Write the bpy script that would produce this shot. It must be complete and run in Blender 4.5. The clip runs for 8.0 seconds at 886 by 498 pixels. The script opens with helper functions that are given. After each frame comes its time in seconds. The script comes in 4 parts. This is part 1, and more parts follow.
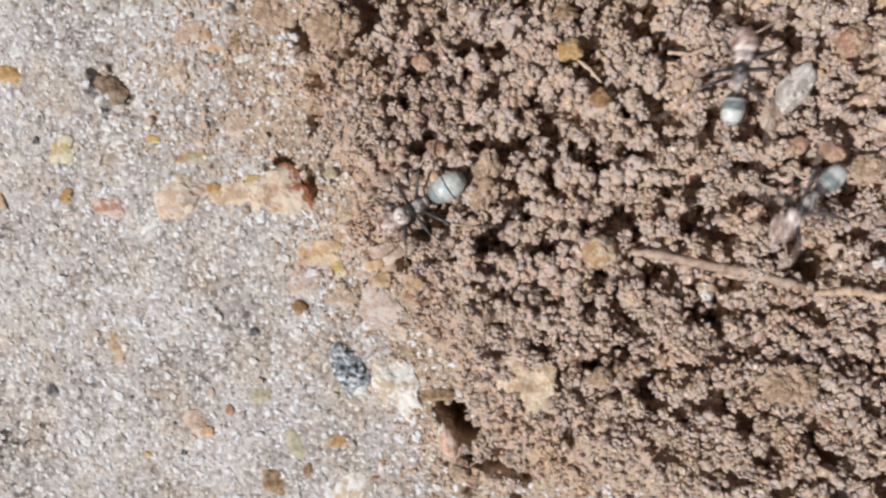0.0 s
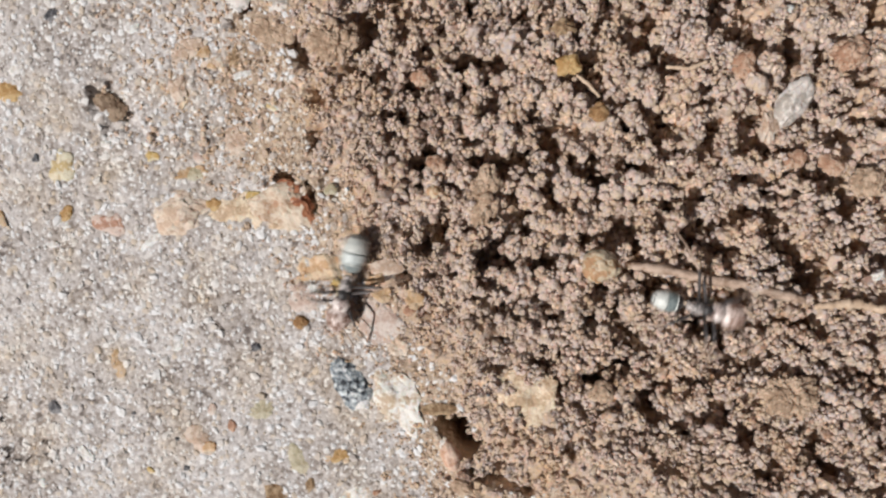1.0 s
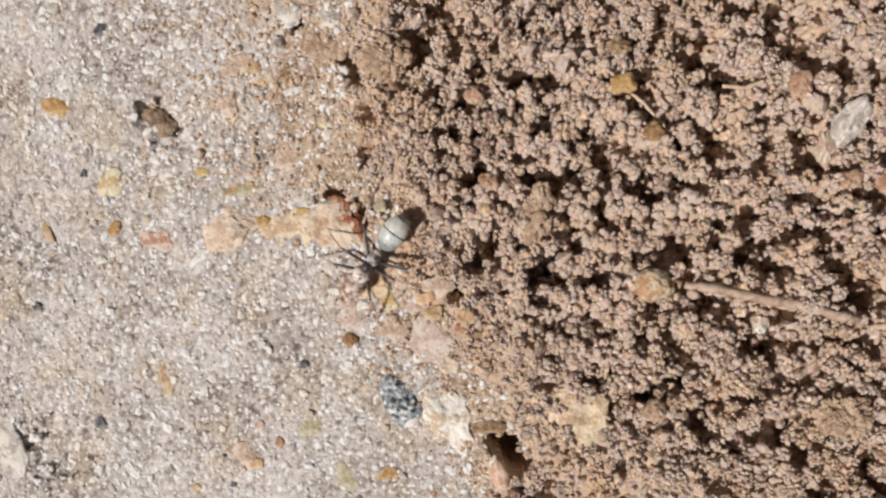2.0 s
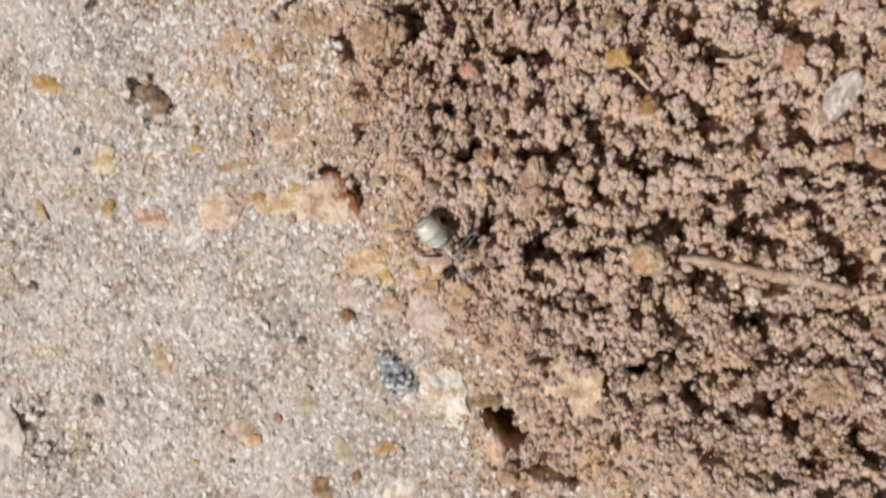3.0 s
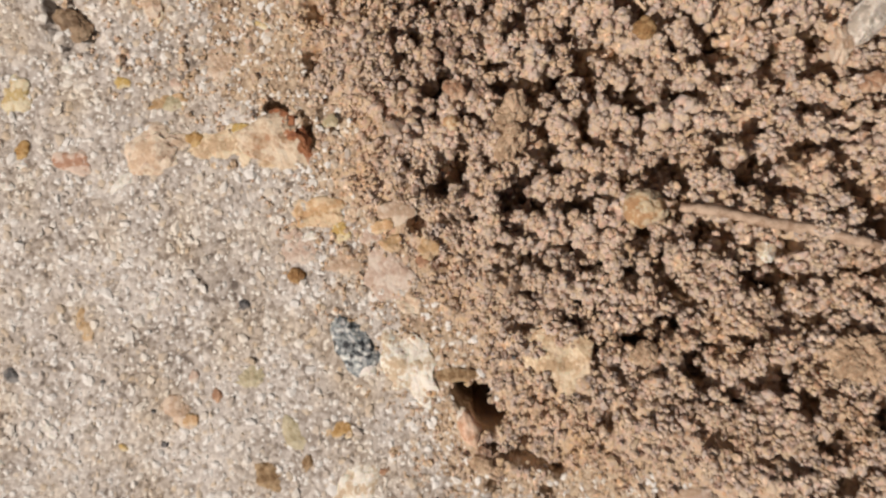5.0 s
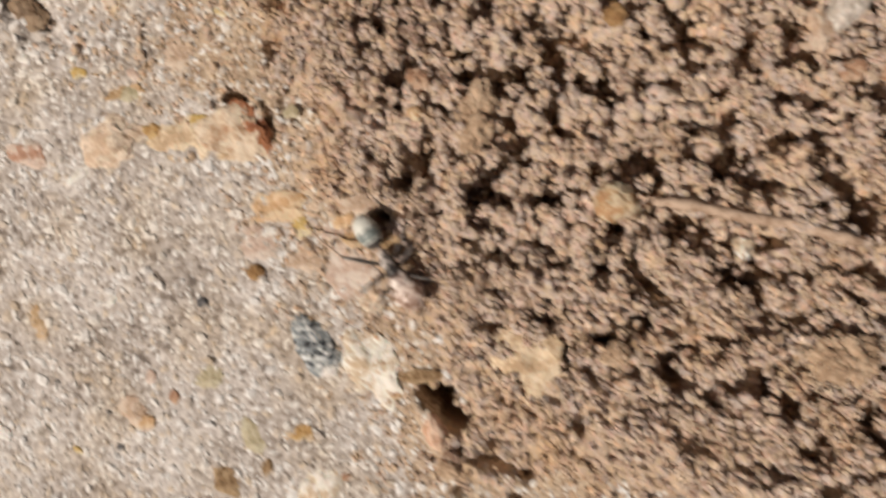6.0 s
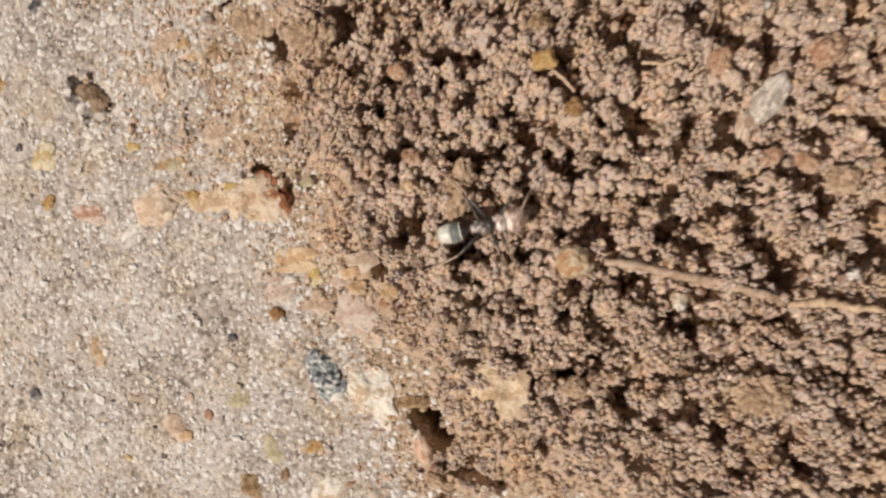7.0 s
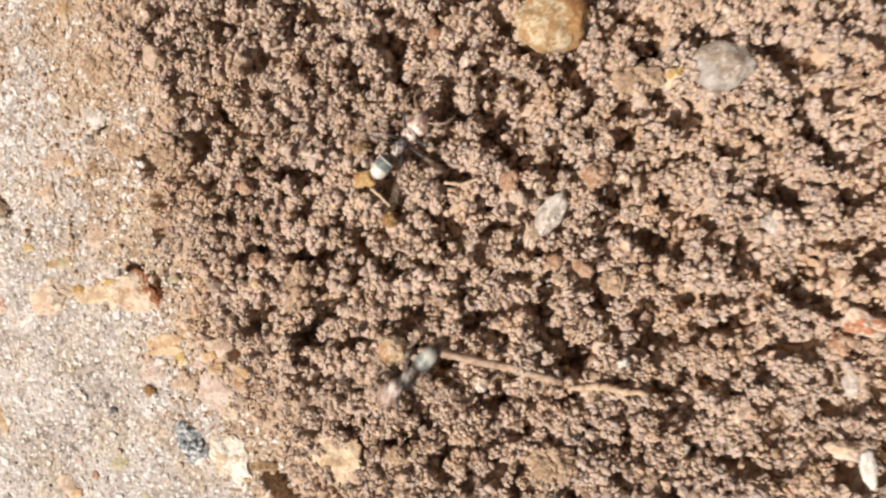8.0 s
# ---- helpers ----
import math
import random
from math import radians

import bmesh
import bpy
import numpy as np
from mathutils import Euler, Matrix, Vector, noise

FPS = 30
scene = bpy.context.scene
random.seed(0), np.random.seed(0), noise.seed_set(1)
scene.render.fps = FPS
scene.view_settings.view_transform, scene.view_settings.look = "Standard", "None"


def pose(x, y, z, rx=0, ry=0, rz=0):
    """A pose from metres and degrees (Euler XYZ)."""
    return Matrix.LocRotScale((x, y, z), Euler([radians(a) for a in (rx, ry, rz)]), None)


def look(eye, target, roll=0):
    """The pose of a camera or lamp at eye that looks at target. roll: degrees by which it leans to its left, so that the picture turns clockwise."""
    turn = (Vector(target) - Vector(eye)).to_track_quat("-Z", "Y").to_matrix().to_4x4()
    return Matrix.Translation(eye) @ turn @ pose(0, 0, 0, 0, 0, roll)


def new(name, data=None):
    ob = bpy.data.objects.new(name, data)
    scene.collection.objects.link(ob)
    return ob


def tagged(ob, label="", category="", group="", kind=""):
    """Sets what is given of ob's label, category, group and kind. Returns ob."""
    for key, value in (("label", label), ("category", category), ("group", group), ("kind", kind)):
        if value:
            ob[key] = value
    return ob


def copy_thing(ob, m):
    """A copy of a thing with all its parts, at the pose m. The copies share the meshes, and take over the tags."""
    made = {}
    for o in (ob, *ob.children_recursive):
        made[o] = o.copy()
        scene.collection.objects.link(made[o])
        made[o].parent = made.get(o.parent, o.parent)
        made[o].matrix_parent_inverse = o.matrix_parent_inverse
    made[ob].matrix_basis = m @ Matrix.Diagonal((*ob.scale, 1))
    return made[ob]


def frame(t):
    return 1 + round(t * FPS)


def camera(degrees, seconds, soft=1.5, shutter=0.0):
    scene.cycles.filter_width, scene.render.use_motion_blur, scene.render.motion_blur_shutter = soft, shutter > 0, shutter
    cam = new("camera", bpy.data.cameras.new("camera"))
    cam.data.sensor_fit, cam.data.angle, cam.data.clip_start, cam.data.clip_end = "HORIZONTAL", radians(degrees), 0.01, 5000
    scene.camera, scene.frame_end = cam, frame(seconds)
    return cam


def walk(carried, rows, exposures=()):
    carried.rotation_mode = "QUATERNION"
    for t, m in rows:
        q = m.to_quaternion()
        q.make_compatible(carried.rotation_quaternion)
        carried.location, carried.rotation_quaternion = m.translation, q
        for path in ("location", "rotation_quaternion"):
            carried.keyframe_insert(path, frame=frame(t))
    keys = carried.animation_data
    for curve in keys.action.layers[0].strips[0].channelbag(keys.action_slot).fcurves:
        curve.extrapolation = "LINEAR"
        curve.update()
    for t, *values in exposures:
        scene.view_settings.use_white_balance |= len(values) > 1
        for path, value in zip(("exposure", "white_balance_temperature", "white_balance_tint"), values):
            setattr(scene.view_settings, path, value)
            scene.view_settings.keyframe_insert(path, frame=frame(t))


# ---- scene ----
# A loose ant-nest soil heap on sandy concrete, seen from a hand's width above; lengths below are in millimetres.
MM = 0.001
cam = camera(60, 8.0, soft=2.45, shutter=0.5)
PATH = [
    (0.0, 0.001, 0.000, 61.095, -4.40, 5.70, 0.00),
    (0.2, -1.142, 0.937, 61.227, -4.53, 5.62, -0.11),
    (0.3, -1.269, 1.499, 61.133, -4.52, 5.59, -0.18),
    (0.5, -1.303, 2.335, 60.924, -4.70, 5.71, -0.35),
    (0.7, -0.958, 2.053, 60.983, -4.68, 5.49, -0.48),
    (0.8, -0.467, 1.653, 61.086, -4.59, 5.50, -0.56),
    (1.0, -0.007, 1.390, 61.087, -4.62, 5.66, -0.44),
    (1.2, -0.938, 1.199, 61.251, -4.53, 5.66, -0.34),
    (1.3, -1.542, 1.065, 61.423, -4.53, 5.57, -0.31),
    (1.5, -2.485, 1.682, 61.329, -4.43, 5.72, -0.23),
    (1.7, -3.298, 2.171, 61.265, -4.46, 5.86, -0.20),
    (2.8, -4.863, 4.936, 60.860, -5.94, 4.68, -0.54),
    (3.0, -4.782, 2.343, 61.515, -6.00, 4.71, -0.58),
    (3.2, -6.067, 1.046, 61.990, -6.31, 4.62, -0.53),
    (3.3, -6.454, 0.350, 62.201, -6.41, 4.60, -0.41),
    (3.5, -5.395, -1.081, 62.645, -6.41, 4.80, -0.24),
    (3.7, -4.361, -4.405, 63.905, -6.09, 4.48, -0.24),
    (3.8, -3.972, -4.782, 63.525, -6.36, 4.54, -0.14),
    (4.0, -2.387, -5.565, 63.803, -6.33, 4.64, -0.21),
    (4.2, -2.138, -4.785, 63.495, -6.42, 4.47, -0.31),
    (4.3, -1.700, -3.933, 63.127, -6.54, 4.53, -0.37),
    (4.5, -1.268, -2.660, 62.458, -6.70, 4.61, -0.41),
    (4.7, -2.590, -2.785, 58.493, -6.23, 4.55, -0.44),
    (5.8, -3.400, -1.839, 49.774, -4.65, 5.18, -0.18),
    (6.0, -0.188, -3.821, 51.078, -4.62, 5.35, -0.25),
    (6.2, 2.043, -5.644, 52.451, -4.57, 5.42, -0.19),
    (6.3, 2.333, -5.752, 53.379, -4.82, 5.54, -0.19),
    (6.5, 2.161, -4.636, 54.280, -4.78, 5.90, 0.13),
    (6.7, 1.841, -2.719, 56.692, -4.71, 6.08, 0.22),
    (6.8, 1.774, -1.641, 58.095, -4.68, 6.13, 0.16),
    (7.0, 3.180, 1.127, 60.924, -4.78, 6.82, 0.19),
    (7.2, 6.422, 1.390, 62.552, -4.67, 7.05, 0.20),
    (7.3, 8.906, 1.721, 62.739, -4.74, 7.30, 0.12),
    (7.5, 12.857, 4.374, 63.953, -4.83, 7.36, 0.05),
    (7.7, 16.794, 9.085, 65.572, -4.92, 7.84, -0.15),
    (7.8, 18.576, 10.267, 66.391, -5.12, 8.06, -0.22),
    (8.0, 20.401, 10.183, 68.580, -4.81, 7.91, -0.22),
]
EXPOSURES = [(0.0, -0.54, 6100, 13), (1.0, -0.56, 6250, 13), (1.7, -0.56, 6500, 14), (3.5, -0.62, 6850, 15), (4.5, -0.68, 7150, 16), (6.5, -0.68, 7350, 16), (7.0, -0.65, 7350, 16), (7.5, -0.52, 7350, 16), (8.0, -0.19, 7150, 16)]
walk(cam, [(t, pose(x * MM, y * MM, z * MM, rx, ry, rz)) for t, x, y, z, rx, ry, rz in PATH], EXPOSURES)

# ---- light: clear sky and a sun that throws shadows to +x, +y ----
SUN_ELEVATION, SUN_FROM = 55.0, (-0.83, -0.56)
world = bpy.data.worlds.new("sky")
scene.world = world
world.use_nodes = True
sky = world.node_tree.nodes.new("ShaderNodeTexSky")
sky.sky_type, sky.sun_disc = "NISHITA", False
sky.air_density, sky.dust_density, sky.ozone_density = 0.7, 7.0, 0.4
sky.sun_elevation, sky.sun_rotation = radians(SUN_ELEVATION), math.atan2(SUN_FROM[0], SUN_FROM[1])
world.node_tree.links.new(sky.outputs[0], world.node_tree.nodes["Background"].inputs[0])
world.node_tree.nodes["Background"].inputs[1].default_value = 0.018
sun = new("sun", bpy.data.lights.new("sun", "SUN"))
sun.data.energy, sun.data.angle, sun.data.color = 5.0, radians(0.6), (1.0, 0.95, 0.87)
high = math.tan(radians(SUN_ELEVATION))
sun.matrix_world = look((SUN_FROM[0], SUN_FROM[1], high), (0, 0, 0))


# ---- smooth random fields ----
def hashed(ix, iy, seed):
    h = (ix.astype(np.int64) * 374761393 + iy.astype(np.int64) * 668265263 + seed * 974634777) & 0xFFFFFFFF
    h = ((h ^ (h >> 13)) * 1274126177) & 0xFFFFFFFF
    return ((h ^ (h >> 16)) & 0xFFFF) / 65535.0


def lattice(x, y, size, seed):
    """Value noise from 0 to 1 with square cells of the given size."""
    x, y = x / size + 500, y / size + 500
    ix, iy = np.floor(x), np.floor(y)
    u, v = x - ix, y - iy
    u, v = u * u * (3 - 2 * u), v * v * (3 - 2 * v)
    a, b = hashed(ix, iy, seed), hashed(ix + 1, iy, seed)
    c, d = hashed(ix, iy + 1, seed), hashed(ix + 1, iy + 1, seed)
    return (a * (1 - u) + b * u) * (1 - v) + (c * (1 - u) + d * u) * v


def field(x, y, size, seed):
    """Smooth noise from 0 to 1 without a grain of its own: two lattices, turned against each other."""
    x, y = np.asarray(x, float), np.asarray(y, float)
    one = lattice(0.83 * x + 0.56 * y, 0.83 * y - 0.56 * x, size, seed)
    two = lattice(0.97 * x - 0.24 * y, 0.97 * y + 0.24 * x, size * 0.93, seed + 611)
    return np.clip(0.5 + 0.75 * (one + two - 1), 0, 1)


# ---- the lie of the land ----
EDGE = [(-30, 60), (-24.5, 27), (-18.5, 16.4), (-18.3, 9.7), (-16.8, 2.9), (-15, -1.6), (-11.5, -9), (-8.0, -13.7),
        (-6.6, -19), (-6.0, -23.5), (8, -25.5), (14.4, -26.9), (22.6, -32.5), (60, -42)]
# Burrow mouths: x, y, radius, depth; then gaps in the heap where no crumb lies on top; then shallow hollows of the concrete.
PITS = [(-6.0, -17.75, 0.75, 12.0), (-5.1, -18.5, 1.0, 16.0), (-4.3, -19.5, 1.0, 16.0), (-3.95, -20.2, 0.75, 14.0), (-9.3, -5.9, 0.62, 9.0), (-4.0, -21.9, 0.5, 3.4), (-3.2, -22.3, 0.55, 3.8), (-2.2, -22.6, 0.58, 3.8), (-1.2, -22.7, 0.52, 3.8), (-0.3, -22.95, 0.52, 3.6), (0.7, -23.3, 0.48, 3.4), (-7.6, -8.6, 0.6, 1.8), (-11.3, -4.8, 0.4, 1.2)]
# cracks beside the stones and small cavities of the crumbly margin
PITS += [(-35.0, 9.45, 0.59, 2.0), (-34.13, 9.16, 0.56, 2.0), (-33.28, 8.41, 0.59, 2.0), (-32.63, 7.57, 0.5, 2.0), (-20.3, 2.07, 0.39, 1.49), (-19.36, 2.15, 0.48, 2.07), (-18.42, 2.1, 0.53, 2.53), (-17.68, 1.46, 0.48, 2.53), (-17.13, 0.72, 0.48, 2.53), (-16.62, 0.03, 0.44, 2.07), (-16.87, -0.84, 0.3, 1.38), (-17.07, -1.67, 0.25, 1.03), (-17.87, 13.07, 0.77, 1.7), (-17.24, 11.85, 0.83, 1.7), (-16.36, 8.7, 0.77, 1.7), (-16.21, 6.18, 0.66, 1.7), (-16.5, 5.1, 0.61, 1.7), (-22.17, 16.33, 0.66, 1.7), (-23.19, 14.66, 0.39, 1.2), (-12.82, 13.18, 0.99, 1.7), (-11.22, 15.34, 1.1, 1.7), (4.06, -19.68, 0.83, 1.7), (-1.64, -13.04, 0.77, 1.7), (0.29, -19.01, 0.55, 1.7), (-3.72, -24.7, 0.55, 1.6), (7.91, -25.53, 0.66, 1.7), (-0.13, -24.97, 0.5, 1.4), (-1.58, -21.22, 0.44, 1.4), (14.9, -30.3, 0.4, 1.8), (15.5, -30.3, 0.5, 2.0), (16.2, -30.6, 0.5, 2.0), (16.9, -31.0, 0.5, 2.0), (17.6, -31.4, 0.5, 2.0), (18.2, -31.8, 0.48, 2.0), (18.8, -32.1, 0.45, 2.0), (19.6, -32.5, 0.4, 1.8)]
GAPS = [(22.4, 1.9, 1.3), (8.9, -3.5, 1.1), (11.9, 7.7, 0.8), (-11.8, 13.2, 0.9), (11.8, -2.3, 0.7), (-12.7, 14.6, 0.8), (-1.7, -3.0, 0.9),
        (6.7, -10.0, 0.7), (22.2, -9.2, 1.4), (46.0, -14.8, 1.6), (21.1, 4.5, 0.9)]
DARK_GAPS = [(1.8, 14.9), (9.2, 12.5), (-2.4, 10.3), (-1.6, 6.9), (5.9, 3.6), (8.6, 6.1), (13.5, 2.0), (17.3, -0.3), (18.6, 13.7), (20.0, 1.8), (-1.0, 3.7), (-4.0, 3.3), (-1.7, -4.4), (1.4, -5.2), (6.3, -10.0), (9.6, -13.7), (12.9, -13.8), (20.9, -14.4), (17.7, -18.2), (23.0, -19.9), (22.3, -9.3), (16.2, -9.4), (11.4, -17.4)]
FAR_GAPS = [(29.7, 15.5), (33.3, 13.9), (38.6, 13.3), (23.8, 17.2), (16.3, 19.6), (18.1, 14.5), (29.2, 11.5), (29.0, -1.5), (30.8, -3.6), (37.9, -1.4), (34.6, 2.0), (22.9, -9.1), (27.2, -8.9), (39.6, -9.5), (46.5, -13.7)]
HOLLOWS = [(-32.8, 8.2, 2.2, 0.6), (-15.2, 1.9, 1.2, 0.5), (-43.6, -19.5, 3.0, 0.5)]


def into_soil(x, y):
    """How far a place lies inside the heap, in millimetres; negative on the bare concrete."""
    x, y = np.asarray(x, float), np.asarray(y, float)
    best = np.full(x.shape, 1e9)
    inside = np.zeros(x.shape, bool)
    for (ax, ay), (bx, by) in zip(EDGE, EDGE[1:]):
        dx, dy = bx - ax, by - ay
        k = np.clip(((x - ax) * dx + (y - ay) * dy) / (dx * dx + dy * dy), 0, 1)
        best = np.minimum(best, np.hypot(x - ax - k * dx, y - ay - k * dy))
    ring = EDGE + [(60, 60)]
    for (ax, ay), (bx, by) in zip(ring, ring[1:] + ring[:1]):
        crosses = ((ay > y) != (by > y)) & (x < (bx - ax) * (y - ay) / ((by - ay) or 1e-9) + ax)
        inside ^= crosses
    return np.where(inside, best, -best)


def loose(x, y):
    """Depth into the loose part of the heap: it starts sooner along the far edge and the near corner than beside the burrow."""
    y = np.asarray(y, float)
    return into_soil(x, y) + 2.2 * np.clip((y + 11) / 8, 0, 1) + 2.6 * np.clip((-13 - y) / 5, 0, 1) * np.clip((np.asarray(x, float) - 8) / 5, 0, 1) - 3.0 * np.clip((-13 - y) / 6, 0, 1) * np.clip((8 - np.asarray(x, float)) / 6, 0, 1)


def cover(x, y):
    """Thickness of the soil cover, 0 to 1, with a ragged margin."""
    d = into_soil(x, y) + 3.2 * (field(x, y, 3.1, 5) - 0.5) + 2.4 * (field(x, y, 1.3, 6) - 0.5)
    return np.clip((d + 0.6) / 4.0, 0, 1)


def land(x, y):
    """The smooth top of concrete and heap."""
    u, v = np.clip(x, -42, 42) / 30, np.clip(y, -30, 28) / 30
    return -0.07 - 0.01 * u - 0.24 * v + 0.1 * u * u - 0.04 * u * v - 0.02 * v * v


def pit(x, y):
    drop = np.zeros(np.shape(x))
    for px, py, r, deep in PITS + HOLLOWS:
        ragged = 0.8 + 0.45 * field(x, y, 1.1, 29) if deep > 6 else 0.45 + 1.1 * field(x, y, 0.6, 28)
        d = np.hypot(x - px, y - py) / (r * ragged)
        drop = np.maximum(drop, deep * np.clip(1.35 - d ** 3, 0, 1))
    return drop


def gap_here(x, y):
    """Where the crumbs leave a dark gap: scattered small ones, more of them deep in the heap, and the larger ones listed above."""
    x, y = np.asarray(x, float), np.asarray(y, float)
    lack = np.zeros(np.shape(x), bool)
    ragged = 0.25 + 1.5 * field(x, y, 0.8, 27)
    for pitch, turn, seed, least, most in ((2.9, 0.4, 71, 0.3, 0.85), (4.6, 1.1, 72, 0.45, 1.15)):
        c, s = math.cos(turn), math.sin(turn)
        u, v = (x * c + y * s) / pitch + 300, (y * c - x * s) / pitch + 300
        for dx in (-1, 0, 1):
            for dy in (-1, 0, 1):
                ix, iy = np.floor(u) + dx, np.floor(v) + dy
                away = np.hypot(u - ix - hashed(ix, iy, seed), v - iy - hashed(ix, iy, seed + 20)) * pitch
                lack |= away < (least + (most - least) * hashed(ix, iy, seed + 40)) * ragged * np.clip((loose(x, y) - 3.5) / 7, 0, 1) ** 0.7 * (1 + 0.65 * np.clip((loose(x, y) - 15) / 13, 0, 1))
    for px, py, r in GAPS + [(gx, gy, 0.85) for gx, gy in DARK_GAPS + FAR_GAPS]:
        lack |= np.hypot(x - px, y - py) < r * ragged * 0.85
    return lack


def bed(x, y):
    """The ground sheet: bare concrete, and the packed soil under the crumbs."""
    soil = cover(x, y)
    rough = (0.10 + 0.35 * soil) * (field(x, y, 0.4, 1) - 0.5) + 0.10 * (field(x, y, 0.8, 2) - 0.5) + 0.30 * (field(x, y, 4.0, 3) - 0.5)
    return land(x, y) + rough - np.clip((loose(x, y) - 6) / 4, 0, 1) * np.where(gap_here(x, y), 8.0, 3.4) - pit(x, y)


# ---- materials ----
def material(name, colours, size=0.5, rough=0.85, bump=0.3, by_island=0.0, by_object=False, fine=0.12, spec=0.3, sheen=0.0, grain=0.0, speckle=0.0, patch=0.0, patchy=0.6, stain=None, hues=None, glow_through=0.0):
    """Mottled mineral surface: colours are (position, rgb) stops; size and fine are grain sizes in millimetres."""
    m = bpy.data.materials.new(name)
    m.use_nodes = True
    nodes, links = m.node_tree.nodes, m.node_tree.links
    shader = nodes["Principled BSDF"]
    where = nodes.new("ShaderNodeTexCoord")
    large, small = nodes.new("ShaderNodeTexNoise"), nodes.new("ShaderNodeTexNoise")
    for n, s in ((large, size), (small, fine)):
        n.inputs["Scale"].default_value = 1000.0 / s
        n.inputs["Detail"].default_value = 3.0
        links.new(where.outputs["Object"], n.inputs["Vector"])
    mixed = nodes.new("ShaderNodeMath")
    mixed.operation = "MULTIPLY_ADD"
    links.new(small.outputs["Fac"], mixed.inputs[0])
    mixed.inputs[1].default_value = 0.6
    links.new(large.outputs["Fac"], mixed.inputs[2])
    shift = nodes.new("ShaderNodeMath")
    shift.operation = "SUBTRACT"
    links.new(mixed.outputs[0], shift.inputs[0])
    shift.inputs[1].default_value = 0.3
    value = shift.outputs[0]
    height = small.outputs["Fac"]
    if patch:
        broad = nodes.new("ShaderNodeTexNoise")
        broad.inputs["Scale"].default_value, broad.inputs["Detail"].default_value = 1000.0 / patch, 4.0
        links.new(where.outputs["Object"], broad.inputs["Vector"])
        wide = nodes.new("ShaderNodeMath")
        wide.operation = "MULTIPLY_ADD"
        links.new(broad.outputs["Fac"], wide.inputs[0])
        wide.inputs[1].default_value = patchy
        less = nodes.new("ShaderNodeMath")
        less.operation = "SUBTRACT"
        links.new(value, less.inputs[0])
        less.inputs[1].default_value = patchy / 2
        links.new(less.outputs[0], wide.inputs[2])
        value = wide.outputs[0]
    if grain:
        cells = nodes.new("ShaderNodeTexVoronoi")
        cells.inputs["Scale"].default_value = 1000.0 / grain
        links.new(where.outputs["Object"], cells.inputs["Vector"])
        parts = nodes.new("ShaderNodeSeparateColor")
        links.new(cells.outputs["Color"], parts.inputs[0])
        centred = nodes.new("ShaderNodeMath")
        centred.operation = "MULTIPLY_ADD"
        links.new(parts.outputs[0], centred.inputs[0])
        centred.inputs[1].default_value = speckle
        links.new(value, centred.inputs[2])
        even = nodes.new("ShaderNodeMath")
        even.operation = "SUBTRACT"
        links.new(centred.outputs[0], even.inputs[0])
        even.inputs[1].default_value = speckle / 2
        value = even.outputs[0]
        dome = nodes.new("ShaderNodeMath")
        dome.operation = "MULTIPLY_ADD"
        links.new(cells.outputs["Distance"], dome.inputs[0])
        dome.inputs[1].default_value = -1.2
        links.new(small.outputs["Fac"], dome.inputs[2])
        height = dome.outputs[0]
    if by_island:
        geo = nodes.new("ShaderNodeObjectInfo" if by_object else "ShaderNodeNewGeometry")
        add = nodes.new("ShaderNodeMath")
        add.operation = "MULTIPLY_ADD"
        links.new(geo.outputs["Random" if by_object else "Random Per Island"], add.inputs[0])
        add.inputs[1].default_value = by_island
        take = nodes.new("ShaderNodeMath")
        take.operation = "MULTIPLY_ADD"
        links.new(value, take.inputs[0])
        take.inputs[1].default_value = 1 - by_island
        links.new(take.outputs[0], add.inputs[2])
        value = add.outputs[0]
    ramp = nodes.new("ShaderNodeValToRGB")
    stops = ramp.color_ramp.elements
    while len(stops) < len(colours):
        stops.new(0.5)
    for stop, (at, rgb) in zip(stops, colours):
        stop.position, stop.color = at, (*rgb, 1)
    links.new(value, ramp.inputs[0])
    colour = ramp.outputs[0]
    if hues:
        pick = nodes.new("ShaderNodeValToRGB")
        while len(pick.color_ramp.elements) < len(hues):
            pick.color_ramp.elements.new(0.5)
        for stop, (at, rgb) in zip(pick.color_ramp.elements, hues):
            stop.position, stop.color = at, (*rgb, 1)
        links.new(parts.outputs[1], pick.inputs[0])
        dye = nodes.new("ShaderNodeMix")
        dye.data_type, dye.blend_type = "RGBA", "MULTIPLY"
        dye.inputs[0].default_value = 1.0
        links.new(colour, dye.inputs[6])
        links.new(pick.outputs[0], dye.inputs[7])
        colour = dye.outputs[2]
    if stain:
        spots = nodes.new("ShaderNodeTexNoise")
        spots.inputs["Scale"].default_value, spots.inputs["Detail"].default_value = 1000.0 / 5.5, 5.0
        links.new(where.outputs["Object"], spots.inputs["Vector"])
        amount = nodes.new("ShaderNodeMapRange")
        amount.inputs["From Min"].default_value, amount.inputs["From Max"].default_value = 0.47, 0.68
        links.new(spots.outputs["Fac"], amount.inputs["Value"])
        tint = nodes.new("ShaderNodeMix")
        tint.data_type, tint.blend_type = "RGBA", "MULTIPLY"
        links.new(amount.outputs[0], tint.inputs[0])
        links.new(colour, tint.inputs[6])
        tint.inputs[7].default_value = (*stain, 1)
        colour = tint.outputs[2]
    links.new(colour, shader.inputs["Base Color"])
    shader.inputs["Roughness"].default_value = rough
    shader.inputs["Specular IOR Level"].default_value = spec
    shader.inputs["Sheen Weight"].default_value = sheen
